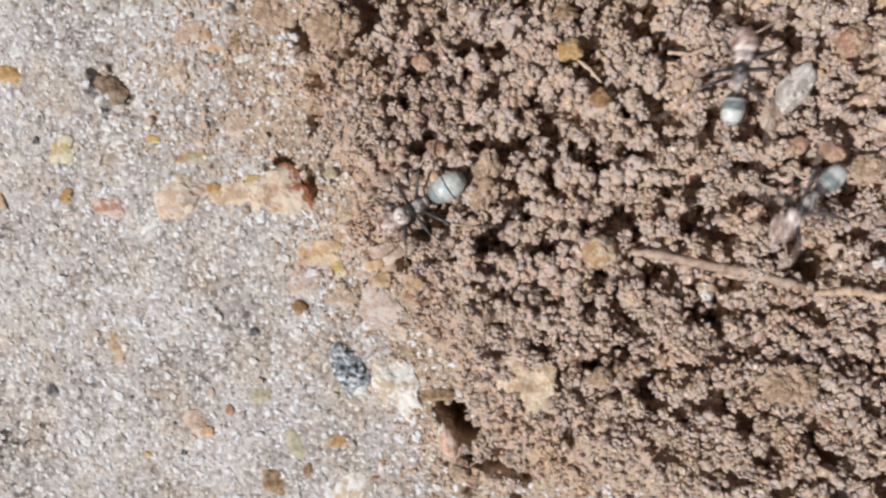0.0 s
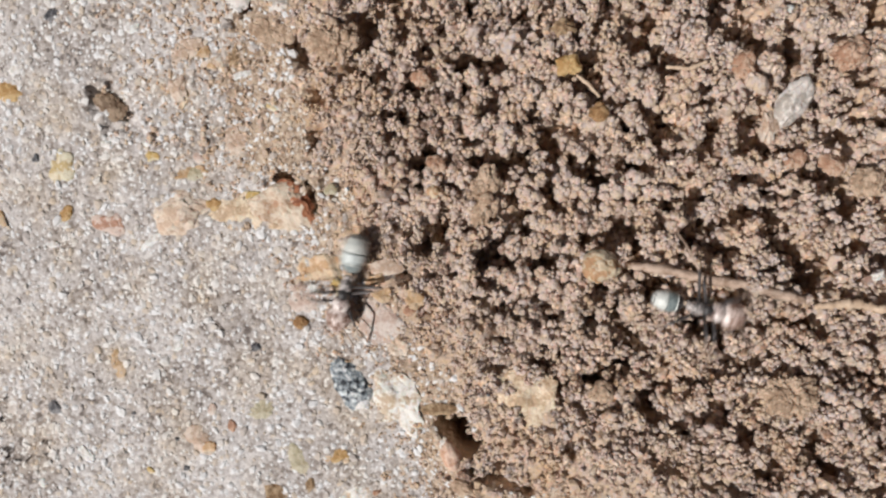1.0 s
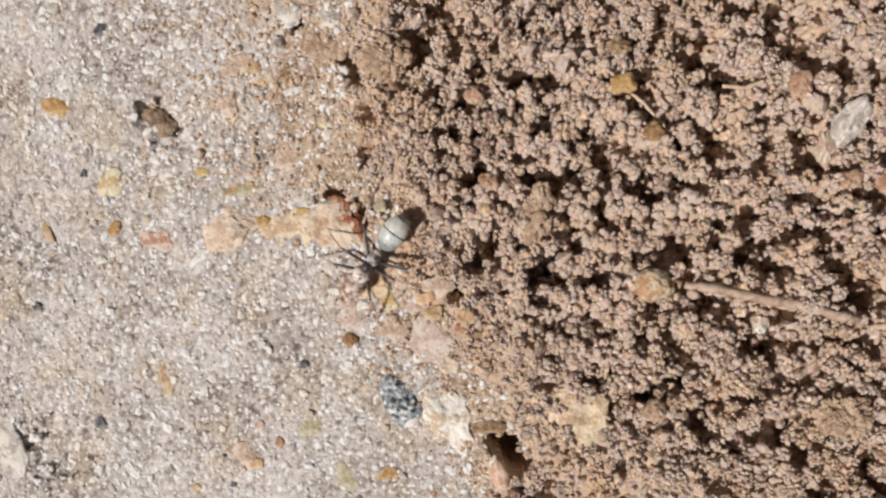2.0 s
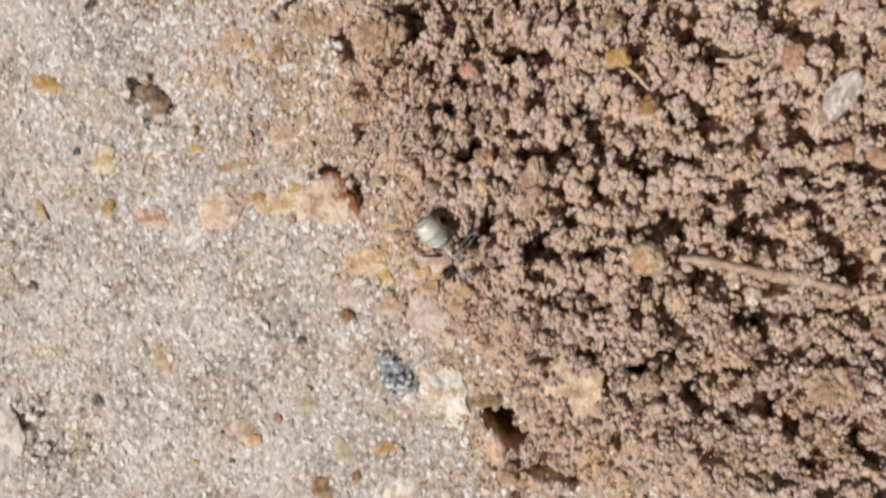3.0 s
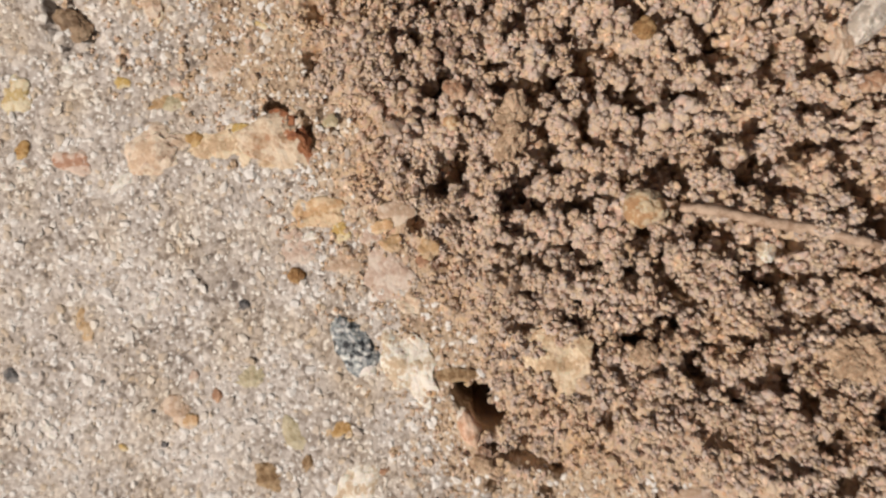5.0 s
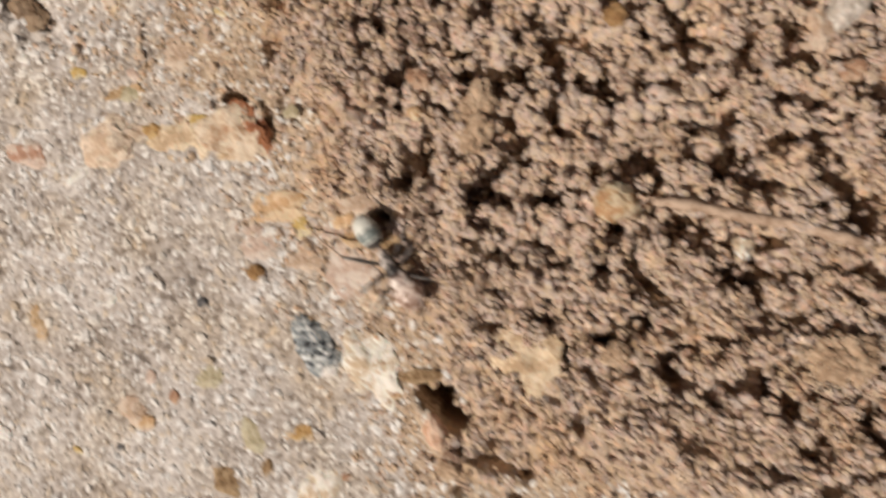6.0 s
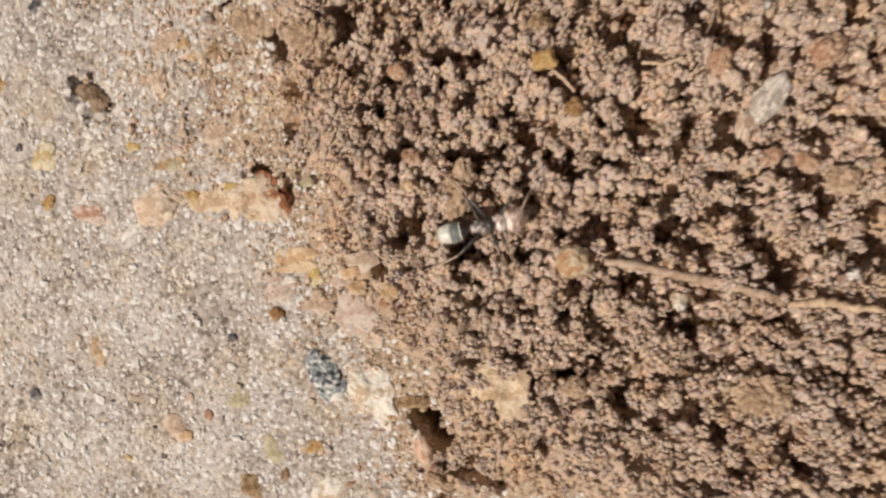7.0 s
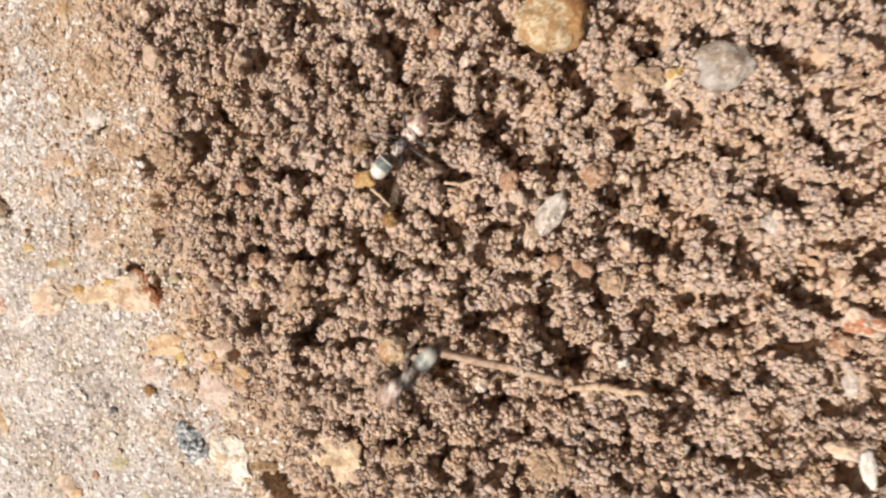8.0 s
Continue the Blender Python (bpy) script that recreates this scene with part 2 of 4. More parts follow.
    if glow_through:
        # quartz sand lets some light through
        shader.inputs["Subsurface Weight"].default_value = glow_through
        shader.inputs["Subsurface Radius"].default_value = (1.0, 0.62, 0.45)
        shader.inputs["Subsurface Scale"].default_value = 0.35 * MM
    if bump:
        relief = nodes.new("ShaderNodeBump")
        relief.inputs["Strength"].default_value = bump
        relief.inputs["Distance"].default_value = 0.06 * MM
        links.new(height, relief.inputs["Height"])
        links.new(relief.outputs[0], shader.inputs["Normal"])
    return m


CONCRETE = material("sandy_concrete", [(0.08, (0.174, 0.148, 0.135)), (0.3, (0.381, 0.334, 0.303)), (0.48, (0.505, 0.469, 0.449)), (0.62, (0.577, 0.544, 0.531)), (0.88, (0.74, 0.71, 0.686))], 0.9, 0.9, 0.7, fine=0.25, grain=0.33, speckle=0.55, patch=9.0, patchy=1.1, stain=(0.97, 0.905, 0.81))
GRAINS = material("sand_grains", [(0.02, (0.104, 0.095, 0.101)), (0.1, (0.308, 0.254, 0.214)), (0.3, (0.483, 0.413, 0.359)), (0.6, (0.577, 0.535, 0.512)), (0.82, (0.649, 0.562, 0.461)), (0.92, (0.7, 0.678, 0.652)), (0.98, (0.823, 0.827, 0.832))], 0.4, 0.85, 0.3, by_island=0.85, fine=0.15, spec=0.2, stain=(0.97, 0.905, 0.81))
# the last stop whitens a few grains, painting in quartz glints
HUES = [(0.0, (1.06, 0.93, 0.91)), (0.25, (0.92, 0.98, 1.10)), (0.5, (1.0, 1.0, 1.0)), (0.72, (1.03, 1.02, 0.9)), (0.9, (1.0, 0.98, 0.95)), (0.94, (1.05, 0.86, 0.72)), (0.975, (1.4, 1.4, 1.38))]
SOIL_STOPS = [(0.2, (0.041, 0.022, 0.017)), (0.36, (0.144, 0.091, 0.069)), (0.49, (0.248, 0.168, 0.129)), (0.61, (0.351, 0.255, 0.201)), (0.78, (0.64, 0.53, 0.454))]
SOIL = material("soil_crumbs", SOIL_STOPS, 0.5, 0.92, 1.0, by_island=0.68, fine=0.14, grain=0.36, speckle=1.0, patch=2.0, patchy=3.0, stain=(1.0, 0.93, 0.83), hues=HUES, spec=0.12, glow_through=0.08)
CRUMB = material("single_soil_crumb", SOIL_STOPS, 0.5, 0.92, 1.0, by_island=0.68, fine=0.14, grain=0.36, speckle=1.0, patch=2.0, patchy=3.0, stain=(1.0, 0.93, 0.83), by_object=True, hues=HUES, spec=0.12, glow_through=0.08)
DUST = material("fine_dry_soil", [(0.1, (0.107, 0.065, 0.047)), (0.4, (0.268, 0.178, 0.128)), (0.6, (0.38, 0.265, 0.195)), (0.9, (0.621, 0.49, 0.381))], 0.5, 0.92, 0.8, by_island=0.5, fine=0.2, grain=0.25, speckle=0.45, stain=(1.0, 0.93, 0.83), hues=HUES)
DUSTY = material("dusty_concrete", [(0.08, (0.168, 0.117, 0.085)), (0.3, (0.347, 0.255, 0.185)), (0.5, (0.473, 0.367, 0.275)), (0.65, (0.557, 0.444, 0.337)), (0.9, (0.693, 0.581, 0.456))], 0.9, 0.92, 0.7, fine=0.25, grain=0.33, speckle=0.6, patch=6.0, patchy=1.0)
COLOURS = {
    "ochre": [(0.3, (0.45, 0.25, 0.07)), (0.6, (0.62, 0.42, 0.18))],
    "umber": [(0.3, (0.17, 0.105, 0.06)), (0.65, (0.36, 0.255, 0.165))],
    "cream": [(0.35, (0.60, 0.45, 0.20)), (0.55, (0.75, 0.68, 0.50))],
    "redwhite": [(0.36, (0.48, 0.25, 0.16)), (0.5, (0.70, 0.56, 0.48))],
    "peach": [(0.3, (0.66, 0.48, 0.34)), (0.6, (0.82, 0.69, 0.56))],
    "tanor": [(0.3, (0.52, 0.33, 0.16)), (0.6, (0.64, 0.47, 0.30))],
    "orange": [(0.14, (0.50, 0.27, 0.15)), (0.3, (0.60, 0.42, 0.28)), (0.52, (0.70, 0.55, 0.40)), (0.7, (0.78, 0.66, 0.52))],
    "orangel": [(0.3, (0.62, 0.38, 0.19)), (0.6, (0.78, 0.60, 0.40))],
    "white": [(0.25, (0.70, 0.67, 0.62)), (0.45, (0.86, 0.85, 0.82))],
    "bluegrey": [(0.3, (0.03, 0.036, 0.046)), (0.44, (0.20, 0.24, 0.27)), (0.6, (0.36, 0.41, 0.44)), (0.76, (0.76, 0.79, 0.80))],
    "quartz": [(0.3, (0.62, 0.48, 0.33)), (0.45, (0.78, 0.71, 0.60)), (0.6, (0.88, 0.86, 0.80))],
    "pinkor": [(0.3, (0.64, 0.36, 0.23)), (0.6, (0.84, 0.62, 0.48))],
    "beige": [(0.3, (0.50, 0.37, 0.24)), (0.6, (0.72, 0.57, 0.40))],
    "brown_shade_end": [(0.3, (0.42, 0.19, 0.06)), (0.6, (0.60, 0.36, 0.16))],
    "red_shade_end": [(0.3, (0.30, 0.10, 0.045)), (0.6, (0.54, 0.22, 0.10))],
    "taupe_pale": [(0.3, (0.40, 0.36, 0.33)), (0.6, (0.55, 0.51, 0.48))],
    "slab": [(0.3, (0.56, 0.39, 0.24)), (0.5, (0.72, 0.55, 0.36)), (0.66, (0.84, 0.70, 0.52))],
    "charcoal": [(0.3, (0.07, 0.07, 0.08)), (0.65, (0.27, 0.265, 0.27))],
    "peachor": [(0.35, (0.54, 0.38, 0.27)), (0.6, (0.72, 0.59, 0.48))],
    "rust": [(0.3, (0.36, 0.18, 0.10)), (0.6, (0.55, 0.34, 0.22))],
    "umberor": [(0.3, (0.26, 0.16, 0.08)), (0.6, (0.48, 0.34, 0.20))],
    "greenish": [(0.3, (0.44, 0.38, 0.24)), (0.6, (0.58, 0.53, 0.38))],
    "greywhite": [(0.3, (0.46, 0.41, 0.36)), (0.6, (0.76, 0.71, 0.66))],
    "yellow": [(0.4, (0.62, 0.42, 0.12)), (0.58, (0.74, 0.64, 0.42))],
    "pinkwhite": [(0.3, (0.58, 0.42, 0.34)), (0.6, (0.72, 0.62, 0.55))],
    "ochrebr": [(0.34, (0.50, 0.25, 0.09)), (0.46, (0.70, 0.45, 0.22)), (0.6, (0.84, 0.66, 0.44))],
    "ochrebr2": [(0.35, (0.46, 0.28, 0.12)), (0.5, (0.56, 0.43, 0.25)), (0.65, (0.66, 0.57, 0.40))],
    "roundb": [(0.32, (0.52, 0.30, 0.15)), (0.45, (0.62, 0.46, 0.28)), (0.6, (0.72, 0.60, 0.43))],
    "brownor": [(0.3, (0.30, 0.16, 0.06)), (0.6, (0.44, 0.27, 0.12))],
    "salmon": [(0.3, (0.42, 0.23, 0.14)), (0.6, (0.60, 0.42, 0.30))],
    "salmonw": [(0.42, (0.56, 0.24, 0.12)), (0.55, (0.72, 0.60, 0.50))],
    "tanclod": [(0.3, (0.38, 0.26, 0.17)), (0.6, (0.60, 0.44, 0.31))],
    "taupe": [(0.3, (0.36, 0.29, 0.235)), (0.6, (0.50, 0.425, 0.36)), (0.72, (0.64, 0.59, 0.54))],
}
STONES = {}


def mineral(key):
    if key not in STONES:
        clod = key in ("tanclod", "umberor", "salmon", "brownor")
        grey = [(at, [0.88 * v + 0.12 * sum(rgb) / 3 for v in rgb]) for at, rgb in COLOURS[key]]
        STONES[key] = material(key + ("_soil" if clod else "_stone"), grey, 1.1 if key != "bluegrey" else 0.5, 0.9 if clod else 0.6, 0.9 if clod else 0.5, fine=0.22, grain=0.3, speckle=0.5 if clod else 0.4, patch=1.8, patchy=0.3 if key in ("bluegrey", "pinkor") else 1.0, glow_through=0.2)
    return STONES[key]


WOOD = material("dry_root", [(0.3, (0.36, 0.24, 0.17)), (0.6, (0.62, 0.48, 0.38))], 0.6, 0.75, 0.5, fine=0.12)
PALE = material("dry_straw", [(0.3, (0.56, 0.40, 0.27)), (0.6, (0.74, 0.58, 0.43))], 0.6, 0.6, 0.4, fine=0.12)
SILVER = material("pale_silver_cuticle", [(0.3, (0.54, 0.58, 0.55)), (0.55, (0.82, 0.85, 0.81))], 0.5, 0.35, 0.3, fine=0.07, spec=0.6, sheen=0.3)
SLATE = material("slate_grey_cuticle", [(0.3, (0.12, 0.155, 0.16)), (0.6, (0.33, 0.39, 0.385))], 0.6, 0.35, 0.3, fine=0.07, spec=0.6, sheen=0.3)
ASHEN = material("ash_grey_cuticle", [(0.3, (0.36, 0.42, 0.42)), (0.6, (0.70, 0.76, 0.745))], 0.5, 0.35, 0.3, fine=0.07, spec=0.6, sheen=0.3)
DARK = material("black_cuticle", [(0.3, (0.03, 0.029, 0.03)), (0.6, (0.11, 0.10, 0.10))], 0.5, 0.35, 0.2, fine=0.07, spec=0.5)
# pale stops of GREY, PINK and BROWN hold painted highlights as well as pale hair
GREY = material("haired_highlight_cuticle", [(0.40, (0.06, 0.055, 0.055)), (0.47, (0.30, 0.27, 0.26)), (0.57, (0.74, 0.68, 0.65))], 0.5, 0.4, 0.3, fine=0.07, spec=0.6, sheen=0.3)
BAND = material("dark_band_cuticle", [(0.3, (0.09, 0.105, 0.105)), (0.6, (0.24, 0.265, 0.26))], 0.5, 0.4, 0.2, fine=0.07, spec=0.5)
PINK = material("pale_pinkish_cuticle", [(0.39, (0.09, 0.05, 0.042)), (0.48, (0.50, 0.37, 0.33)), (0.58, (0.88, 0.81, 0.77))], 0.5, 0.3, 0.2, fine=0.07, spec=0.7)
LIMB = material("tan_limb_cuticle", [(0.3, (0.36, 0.25, 0.18)), (0.6, (0.64, 0.50, 0.40))], 0.6, 0.35, 0.1, fine=0.1, spec=0.5)
RUST = material("red_brown_cuticle", [(0.3, (0.32, 0.16, 0.085)), (0.6, (0.56, 0.36, 0.23))], 0.5, 0.4, 0.2, fine=0.07, spec=0.5)
BROWN = material("brown_cuticle", [(0.36, (0.20, 0.11, 0.08)), (0.46, (0.54, 0.39, 0.33)), (0.55, (0.87, 0.77, 0.72))], 0.6, 0.35, 0.2, fine=0.07, spec=0.5)


# ---- meshes ----
def ball(level):
    bm = bmesh.new()
    bmesh.ops.create_icosphere(bm, subdivisions=level, radius=1.0)
    verts = np.array([v.co[:] for v in bm.verts])
    faces = np.array([[v.index for v in f.verts] for f in bm.faces])
    bm.free()
    return verts / np.linalg.norm(verts, axis=1)[:, None], faces


BALLS = {n: ball(n) for n in (1, 2, 3, 4, 5)}


def mesh_of(name, verts, faces, mat, smooth=True):
    """A mesh from vertices in millimetres and triangles or quads of one size."""
    me = bpy.data.meshes.new(name)
    n, k = faces.shape
    me.vertices.add(len(verts))
    me.vertices.foreach_set("co", (np.asarray(verts) * MM).astype(np.float32).ravel())
    me.loops.add(n * k)
    me.loops.foreach_set("vertex_index", faces.astype(np.int32).ravel())
    me.polygons.add(n)
    me.polygons.foreach_set("loop_start", np.arange(0, n * k, k, dtype=np.int32))
    me.polygons.foreach_set("use_smooth", np.full(n, smooth))
    me.update(calc_edges=True)
    me.validate()
    me.materials.append(mat)
    return me


def part(name, verts, faces, mat, parent, label=""):
    ob = tagged(new(name, mesh_of(name, verts, faces, mat)), label)
    ob.parent = parent
    return ob


def clustered(rng, grains, level=1, grain=0.36, axes=None):
    """A crumb of sand grains stuck together round a small core."""
    d, faces = BALLS[level]
    axes = rng.uniform(0.75, 1.3, 3) if axes is None else np.array(axes)
    vs, fs, start = [d * 0.52 * axes], [faces], len(d)
    turn = rng.uniform(0, 6.28)
    for k in range(grains):
        # an even spread over the ball, shaken
        up = 1 - 2 * (k + 0.5) / grains
        a = turn + 2.399963 * k
        way = np.array([math.cos(a) * math.sqrt(1 - up * up), math.sin(a) * math.sqrt(1 - up * up), up]) + rng.normal(0, 0.16, 3)
        way /= np.linalg.norm(way)
        r = grain * rng.lognormal(0, 0.32)
        shape = d * rng.uniform(0.66, 1.3, (len(d), 1)) * rng.uniform(0.65, 1.35, 3) * r
        vs.append(shape @ turned(rng) + way * axes * rng.uniform(0.56, 0.94))
        fs.append(faces + start)
        start += len(d)
    return np.concatenate(vs), np.concatenate(fs)


def enveloped(rng, grains, level, grain, axes=None):
    """A crumb as one skin drawn over its grains."""
    d, faces = BALLS[level]
    axes = rng.uniform(0.75, 1.3, 3) if axes is None else np.array(axes)
    k = np.arange(grains)
    up, a = 1 - 2 * (k + 0.5) / grains, rng.uniform(0, 6.28) + 2.399963 * k
    way = np.c_[np.cos(a) * np.sqrt(1 - up * up), np.sin(a) * np.sqrt(1 - up * up), up] + rng.normal(0, 0.16, (grains, 3))
    way /= np.linalg.norm(way, axis=1)[:, None]
    middle = way * axes * rng.uniform(0.56, 0.94, (grains, 1))
    radius = grain * rng.lognormal(0, 0.3, grains)
    along = d @ middle.T
    under = radius ** 2 - ((middle ** 2).sum(1) - along ** 2)
    out = np.where((under > 0) & (along > 0), along + np.sqrt(np.maximum(under, 0)), 0).max(1)
    core = 0.55 / np.sqrt(((d / axes) ** 2).sum(1))
    return d * (np.maximum(out, core) * rng.uniform(0.94, 1.06, len(d)))[:, None], faces


def turned(rng):
    q = rng.normal(size=4)
    w, x, y, z = q / np.linalg.norm(q)
    return np.array([[1 - 2 * (y * y + z * z), 2 * (x * y - z * w), 2 * (x * z + y * w)],
                     [2 * (x * y + z * w), 1 - 2 * (x * x + z * z), 2 * (y * z - x * w)],
                     [2 * (x * z - y * w), 2 * (y * z + x * w), 1 - 2 * (x * x + y * y)]])


def scatter(name, shapes, places, sizes, mat, rng, smooth=True, flat=1.0):
    """One mesh of many crumbs or grains."""
    vs, fs, start = [], [], 0
    for p, s in zip(places, sizes):
        v, f = shapes[rng.integers(len(shapes))]
        vs.append(v @ turned(rng) * (s, s, s * flat) + p)
        fs.append(f + start)
        start += len(v)
    return new(name, mesh_of(name, np.concatenate(vs), np.concatenate(fs), mat, smooth))


# ---- the ground: one sheet to the horizon ----
def build_ground():
    far = np.geomspace(0.6, 20000, 34)
    xs = np.r_[(-60 - far)[::-1], np.arange(-60, 62.01, 0.25), 62 + far]
    ys = np.r_[(-48 - far)[::-1], np.arange(-48, 42.01, 0.25), 42 + far]
    x, y = np.meshgrid(xs, ys)
    z = bed(x, y)
    # the burrow widens unseen below its mouth, shaped to keep the mouth dark
    near = np.hypot(x + 5.2, y + 18.8) < 3.2
    sunk = np.where(near, pit(x, y), 0)
    k = np.clip(((x + 6.0) * 2.05 - (y + 17.75) * 2.45) / (2.05 ** 2 + 2.45 ** 2), 0, 1)
    aside, along = x + 6.0 - 2.05 * k, y + 17.75 + 2.45 * k
    out = np.maximum(np.hypot(aside, along), 0.5)
    x, y = x + 0.13 * sunk * aside / out, y + 0.13 * sunk * along / out
    cols = len(xs)
    i = (np.arange(len(ys) - 1)[:, None] * cols + np.arange(cols - 1)[None]).ravel()
    me = mesh_of("ground", np.c_[x.ravel(), y.ravel(), z.ravel()], np.stack([i, i + 1, i + cols + 1, i + cols], 1), CONCRETE)
    me.materials.append(DUST)
    me.materials.append(DUSTY)
    mid = cover((x[:-1, :-1] + x[1:, 1:]) / 2, (y[:-1, :-1] + y[1:, 1:]) / 2).ravel()
    px, py = x[:-1, :-1], y[:-1, :-1]
    reach = 3.2 + 9.8 * np.clip((py + 4) / 10, 0, 1)
    film = np.clip(1.1 + into_soil(px, py) / reach, 0, 1) > 0.15 + 0.45 * field(px, py, 3.2, 33) + 0.35 * field(px, py, 0.9, 34) + 0.2 * field(px, py, 0.26, 35)
    soiled = mid > 0.12 + 0.5 * field(px, py, 0.5, 31).ravel()
    me.polygons.foreach_set("material_index", np.where(soiled, 1, np.where(film.ravel(), 2, 0)).astype(np.int32))
    tagged(new("ground", me), "sandy grey-beige concrete with packed brown soil under an ant heap", "ground", kind="structure")


build_ground()

# Footprints kept free of crumbs: x, y, half length, half width, turn.
TAKEN = []
# Stones with an end of another colour: that colour, its direction, and where it begins. The red and brown ends also
# carry painted shade, away from the sun.
SECOND = {"ochrebr2": ("brown_shade_end", 0.9, 0.3, 0.28), "orange": ("red_shade_end", 0.8, 0.6, 0.42), "taupe": ("taupe_pale", -0.7, -0.7, 0.25), "bluegrey": ("white", 0.45, -0.9, 0.72)}


def stone(name, x, y, long, wide, turn, tall, key, label):
    """A worn, chipped stone or lump bedded in the ground; tall: height over width."""
    rng = np.random.default_rng(int(abs(x * 131 + y * 977) * 10) + 7)
    size = long * wide
    rounded = key in ("pinkor", "roundb", "ochrebr2", "taupe", "bluegrey")
    d, faces = BALLS[5 if rounded and size > 7 else 4 if size > 1.2 else 3]
    lump = key in ("tanclod", "salmon", "brownor", "umber")
    r = np.ones(len(d))
    for k in range(4 if rounded else 14):
        n = rng.normal(size=3)
        if k % 3 == 0:
            n[2] = abs(n[2]) + 1.2
        n /= np.linalg.norm(n)
        r = np.minimum(r, rng.uniform(0.88 if rounded else 0.6, 0.95) / np.maximum(d @ n, 1e-3))
    around = np.arctan2(d[:, 1], d[:, 0])
    flat = np.hypot(d[:, 0], d[:, 1])
    rim = sum(rng.normal(0, 0.10) / k ** 0.5 * np.cos(k * around + rng.uniform(0, 6.28)) for k in (2, 3, 4, 5, 7, 9))
    r = r * (1 + rim * flat * (0.4 if rounded else 0.35 if key == "slab" else 1.0))
    if key in ("orangel", "beige"):
        # a blocky, worn chunk
        r = 0.9 * (np.abs(d) ** 3.6).sum(1) ** (-1 / 3.6) * (1 + 0.55 * rim * flat)
    if lump:
        # a lump is a packed body of sand grains
        v, faces = enveloped(rng, int(24 + 24 * size), 5 if size > 5 else 4, 0.25, (long / 1.75, wide / 1.75, 0.55 * min(long, wide)))
    if not lump:
        knobs = rng.normal(size=(70, 3))
        knobs /= np.linalg.norm(knobs, axis=1)[:, None]
        near = ((d[:, None] - knobs[None]) ** 2).sum(-1)
        r = r + (0.10 if rounded else 0.05 if key in ("slab", "beige") else 0.13) * (np.exp(-near / 0.03) * rng.uniform(-0.7, 1, len(knobs))).sum(1).clip(-1, 1.2) + rng.normal(0, 0.014, len(d))
        v = d * r[:, None]
        v[:, 0] *= long / (v[:, 0].max() - v[:, 0].min())
        v[:, 1] *= wide / (v[:, 1].max() - v[:, 1].min())
    soil = float(cover(np.array(x), np.array(y)))
    half = tall * min(wide, long) * (0.42 + (0.15 if rounded else 0.3) * soil)
    half = max(half, 0.17)
    v[:, 2] *= half / (0.55 * min(long, wide)) if lump else half
    if key in ("slab", "greywhite", "quartz", "orange", "tanor", "peach", "orangel", "beige"):
        v[:, 2] += 0.13 * (field(v[:, 0] + x, v[:, 1] + y, 0.5, 41) - 0.5) + 0.35 * (field(v[:, 0] + x, v[:, 1] + y, 1.3, 42) - 0.5)
    if key == "bluegrey" or not rounded and not lump and soil < 0.3:
        # the widest part lies under the surface
        v[:, :2] *= 1.08 if rounded else 1.2
    c, s = math.cos(radians(turn)), math.sin(radians(turn))
    at = np.array(x), np.array(y)
    base = float(land(*at) if soil > 0.3 else bed(*at) + pit(*at)) + (0.1 * half if name == "grain" else 0.0) + (0.04 if size < 3 and soil < 0.3 else 0.0)
    z = base + (0.2 if key == "beige" else 0.02 if key == "slab" else 0.9 if key == "pinkor" else 0.5) * soil - (0.12 if rounded else 0.25) * half * (1 - soil) - {"umber": 0.3, "slab": 0.06}.get(key, 0.0)
    v = np.c_[v[:, 0] * c - v[:, 1] * s, v[:, 0] * s + v[:, 1] * c, v[:, 2]]
    ob = new(name, mesh_of(name, v, faces, mineral(key), rounded))
    ob.location = (x * MM, y * MM, z * MM)
    bare = 1.0 - (0.4 if key == "slab" else 0.14) * soil - 0.15 * (1 - soil)
    TAKEN.append((x, y, long / 2 * bare, wide / 2 * bare, turn))
    if key in SECOND:
        # one end of the stone is of another colour
        other, dx, dy, least = SECOND[key]
        ob.data.materials.append(mineral(other))
        mids = np.array([p.center for p in ob.data.polygons]) / MM
        far = (mids[:, 0] * dx + mids[:, 1] * dy) / (long / 2) + 0.5 * (field(mids[:, 0] + x, mids[:, 1] + y, 0.7, 43) - 0.5)
        ob.data.polygons.foreach_set("material_index", (far > least).astype(np.int32))
    kind = {"soil_lump": "soil lump", "grain": "sand grain", "pebble": "pebble", "stone": "stone"}[name]
    return tagged(ob, label, kind, group="stones and lumps about the nest")


stone("stone", -42.35, 9.62, 2.5, 1.5, -15, 0.45, "ochre", "small ochre yellow stone chip lying on sandy concrete")
stone("pebble", -33.86, 8.35, 2.6, 1.5, -40, 0.30, "umber", "dull brown-grey pebble half sunk in a dark hollow of the concrete")
stone("stone", -38.18, 3.24, 2.9, 2.2, 80, 0.50, "cream", "pale cream and yellow quartz chunk on sandy concrete")
stone("grain", -37.91, -0.68, 0.95, 0.81, 0, 0.60, "ochre", "tiny ochre yellow grain on sandy concrete")
stone("stone", -34.1, -1.5, 2.7, 1.7, -8, 0.45, "redwhite", "reddish and pinkish stone chip on sandy concrete")
stone("stone", -27.45, -0.68, 4.6, 3.5, 12, 0.55, "peach", "pale peach quartz stone bedded in sandy concrete")
stone("stone", -25.00, 0.15, 1.21, 1.02, 20, 0.40, "ochre", "tiny yellow-tan stone chip beside larger stones")
stone("stone", -23.0, -0.45, 4.3, 3.1, 8, 0.36, "slab", "pale ochre stone bedded beside an orange stone")
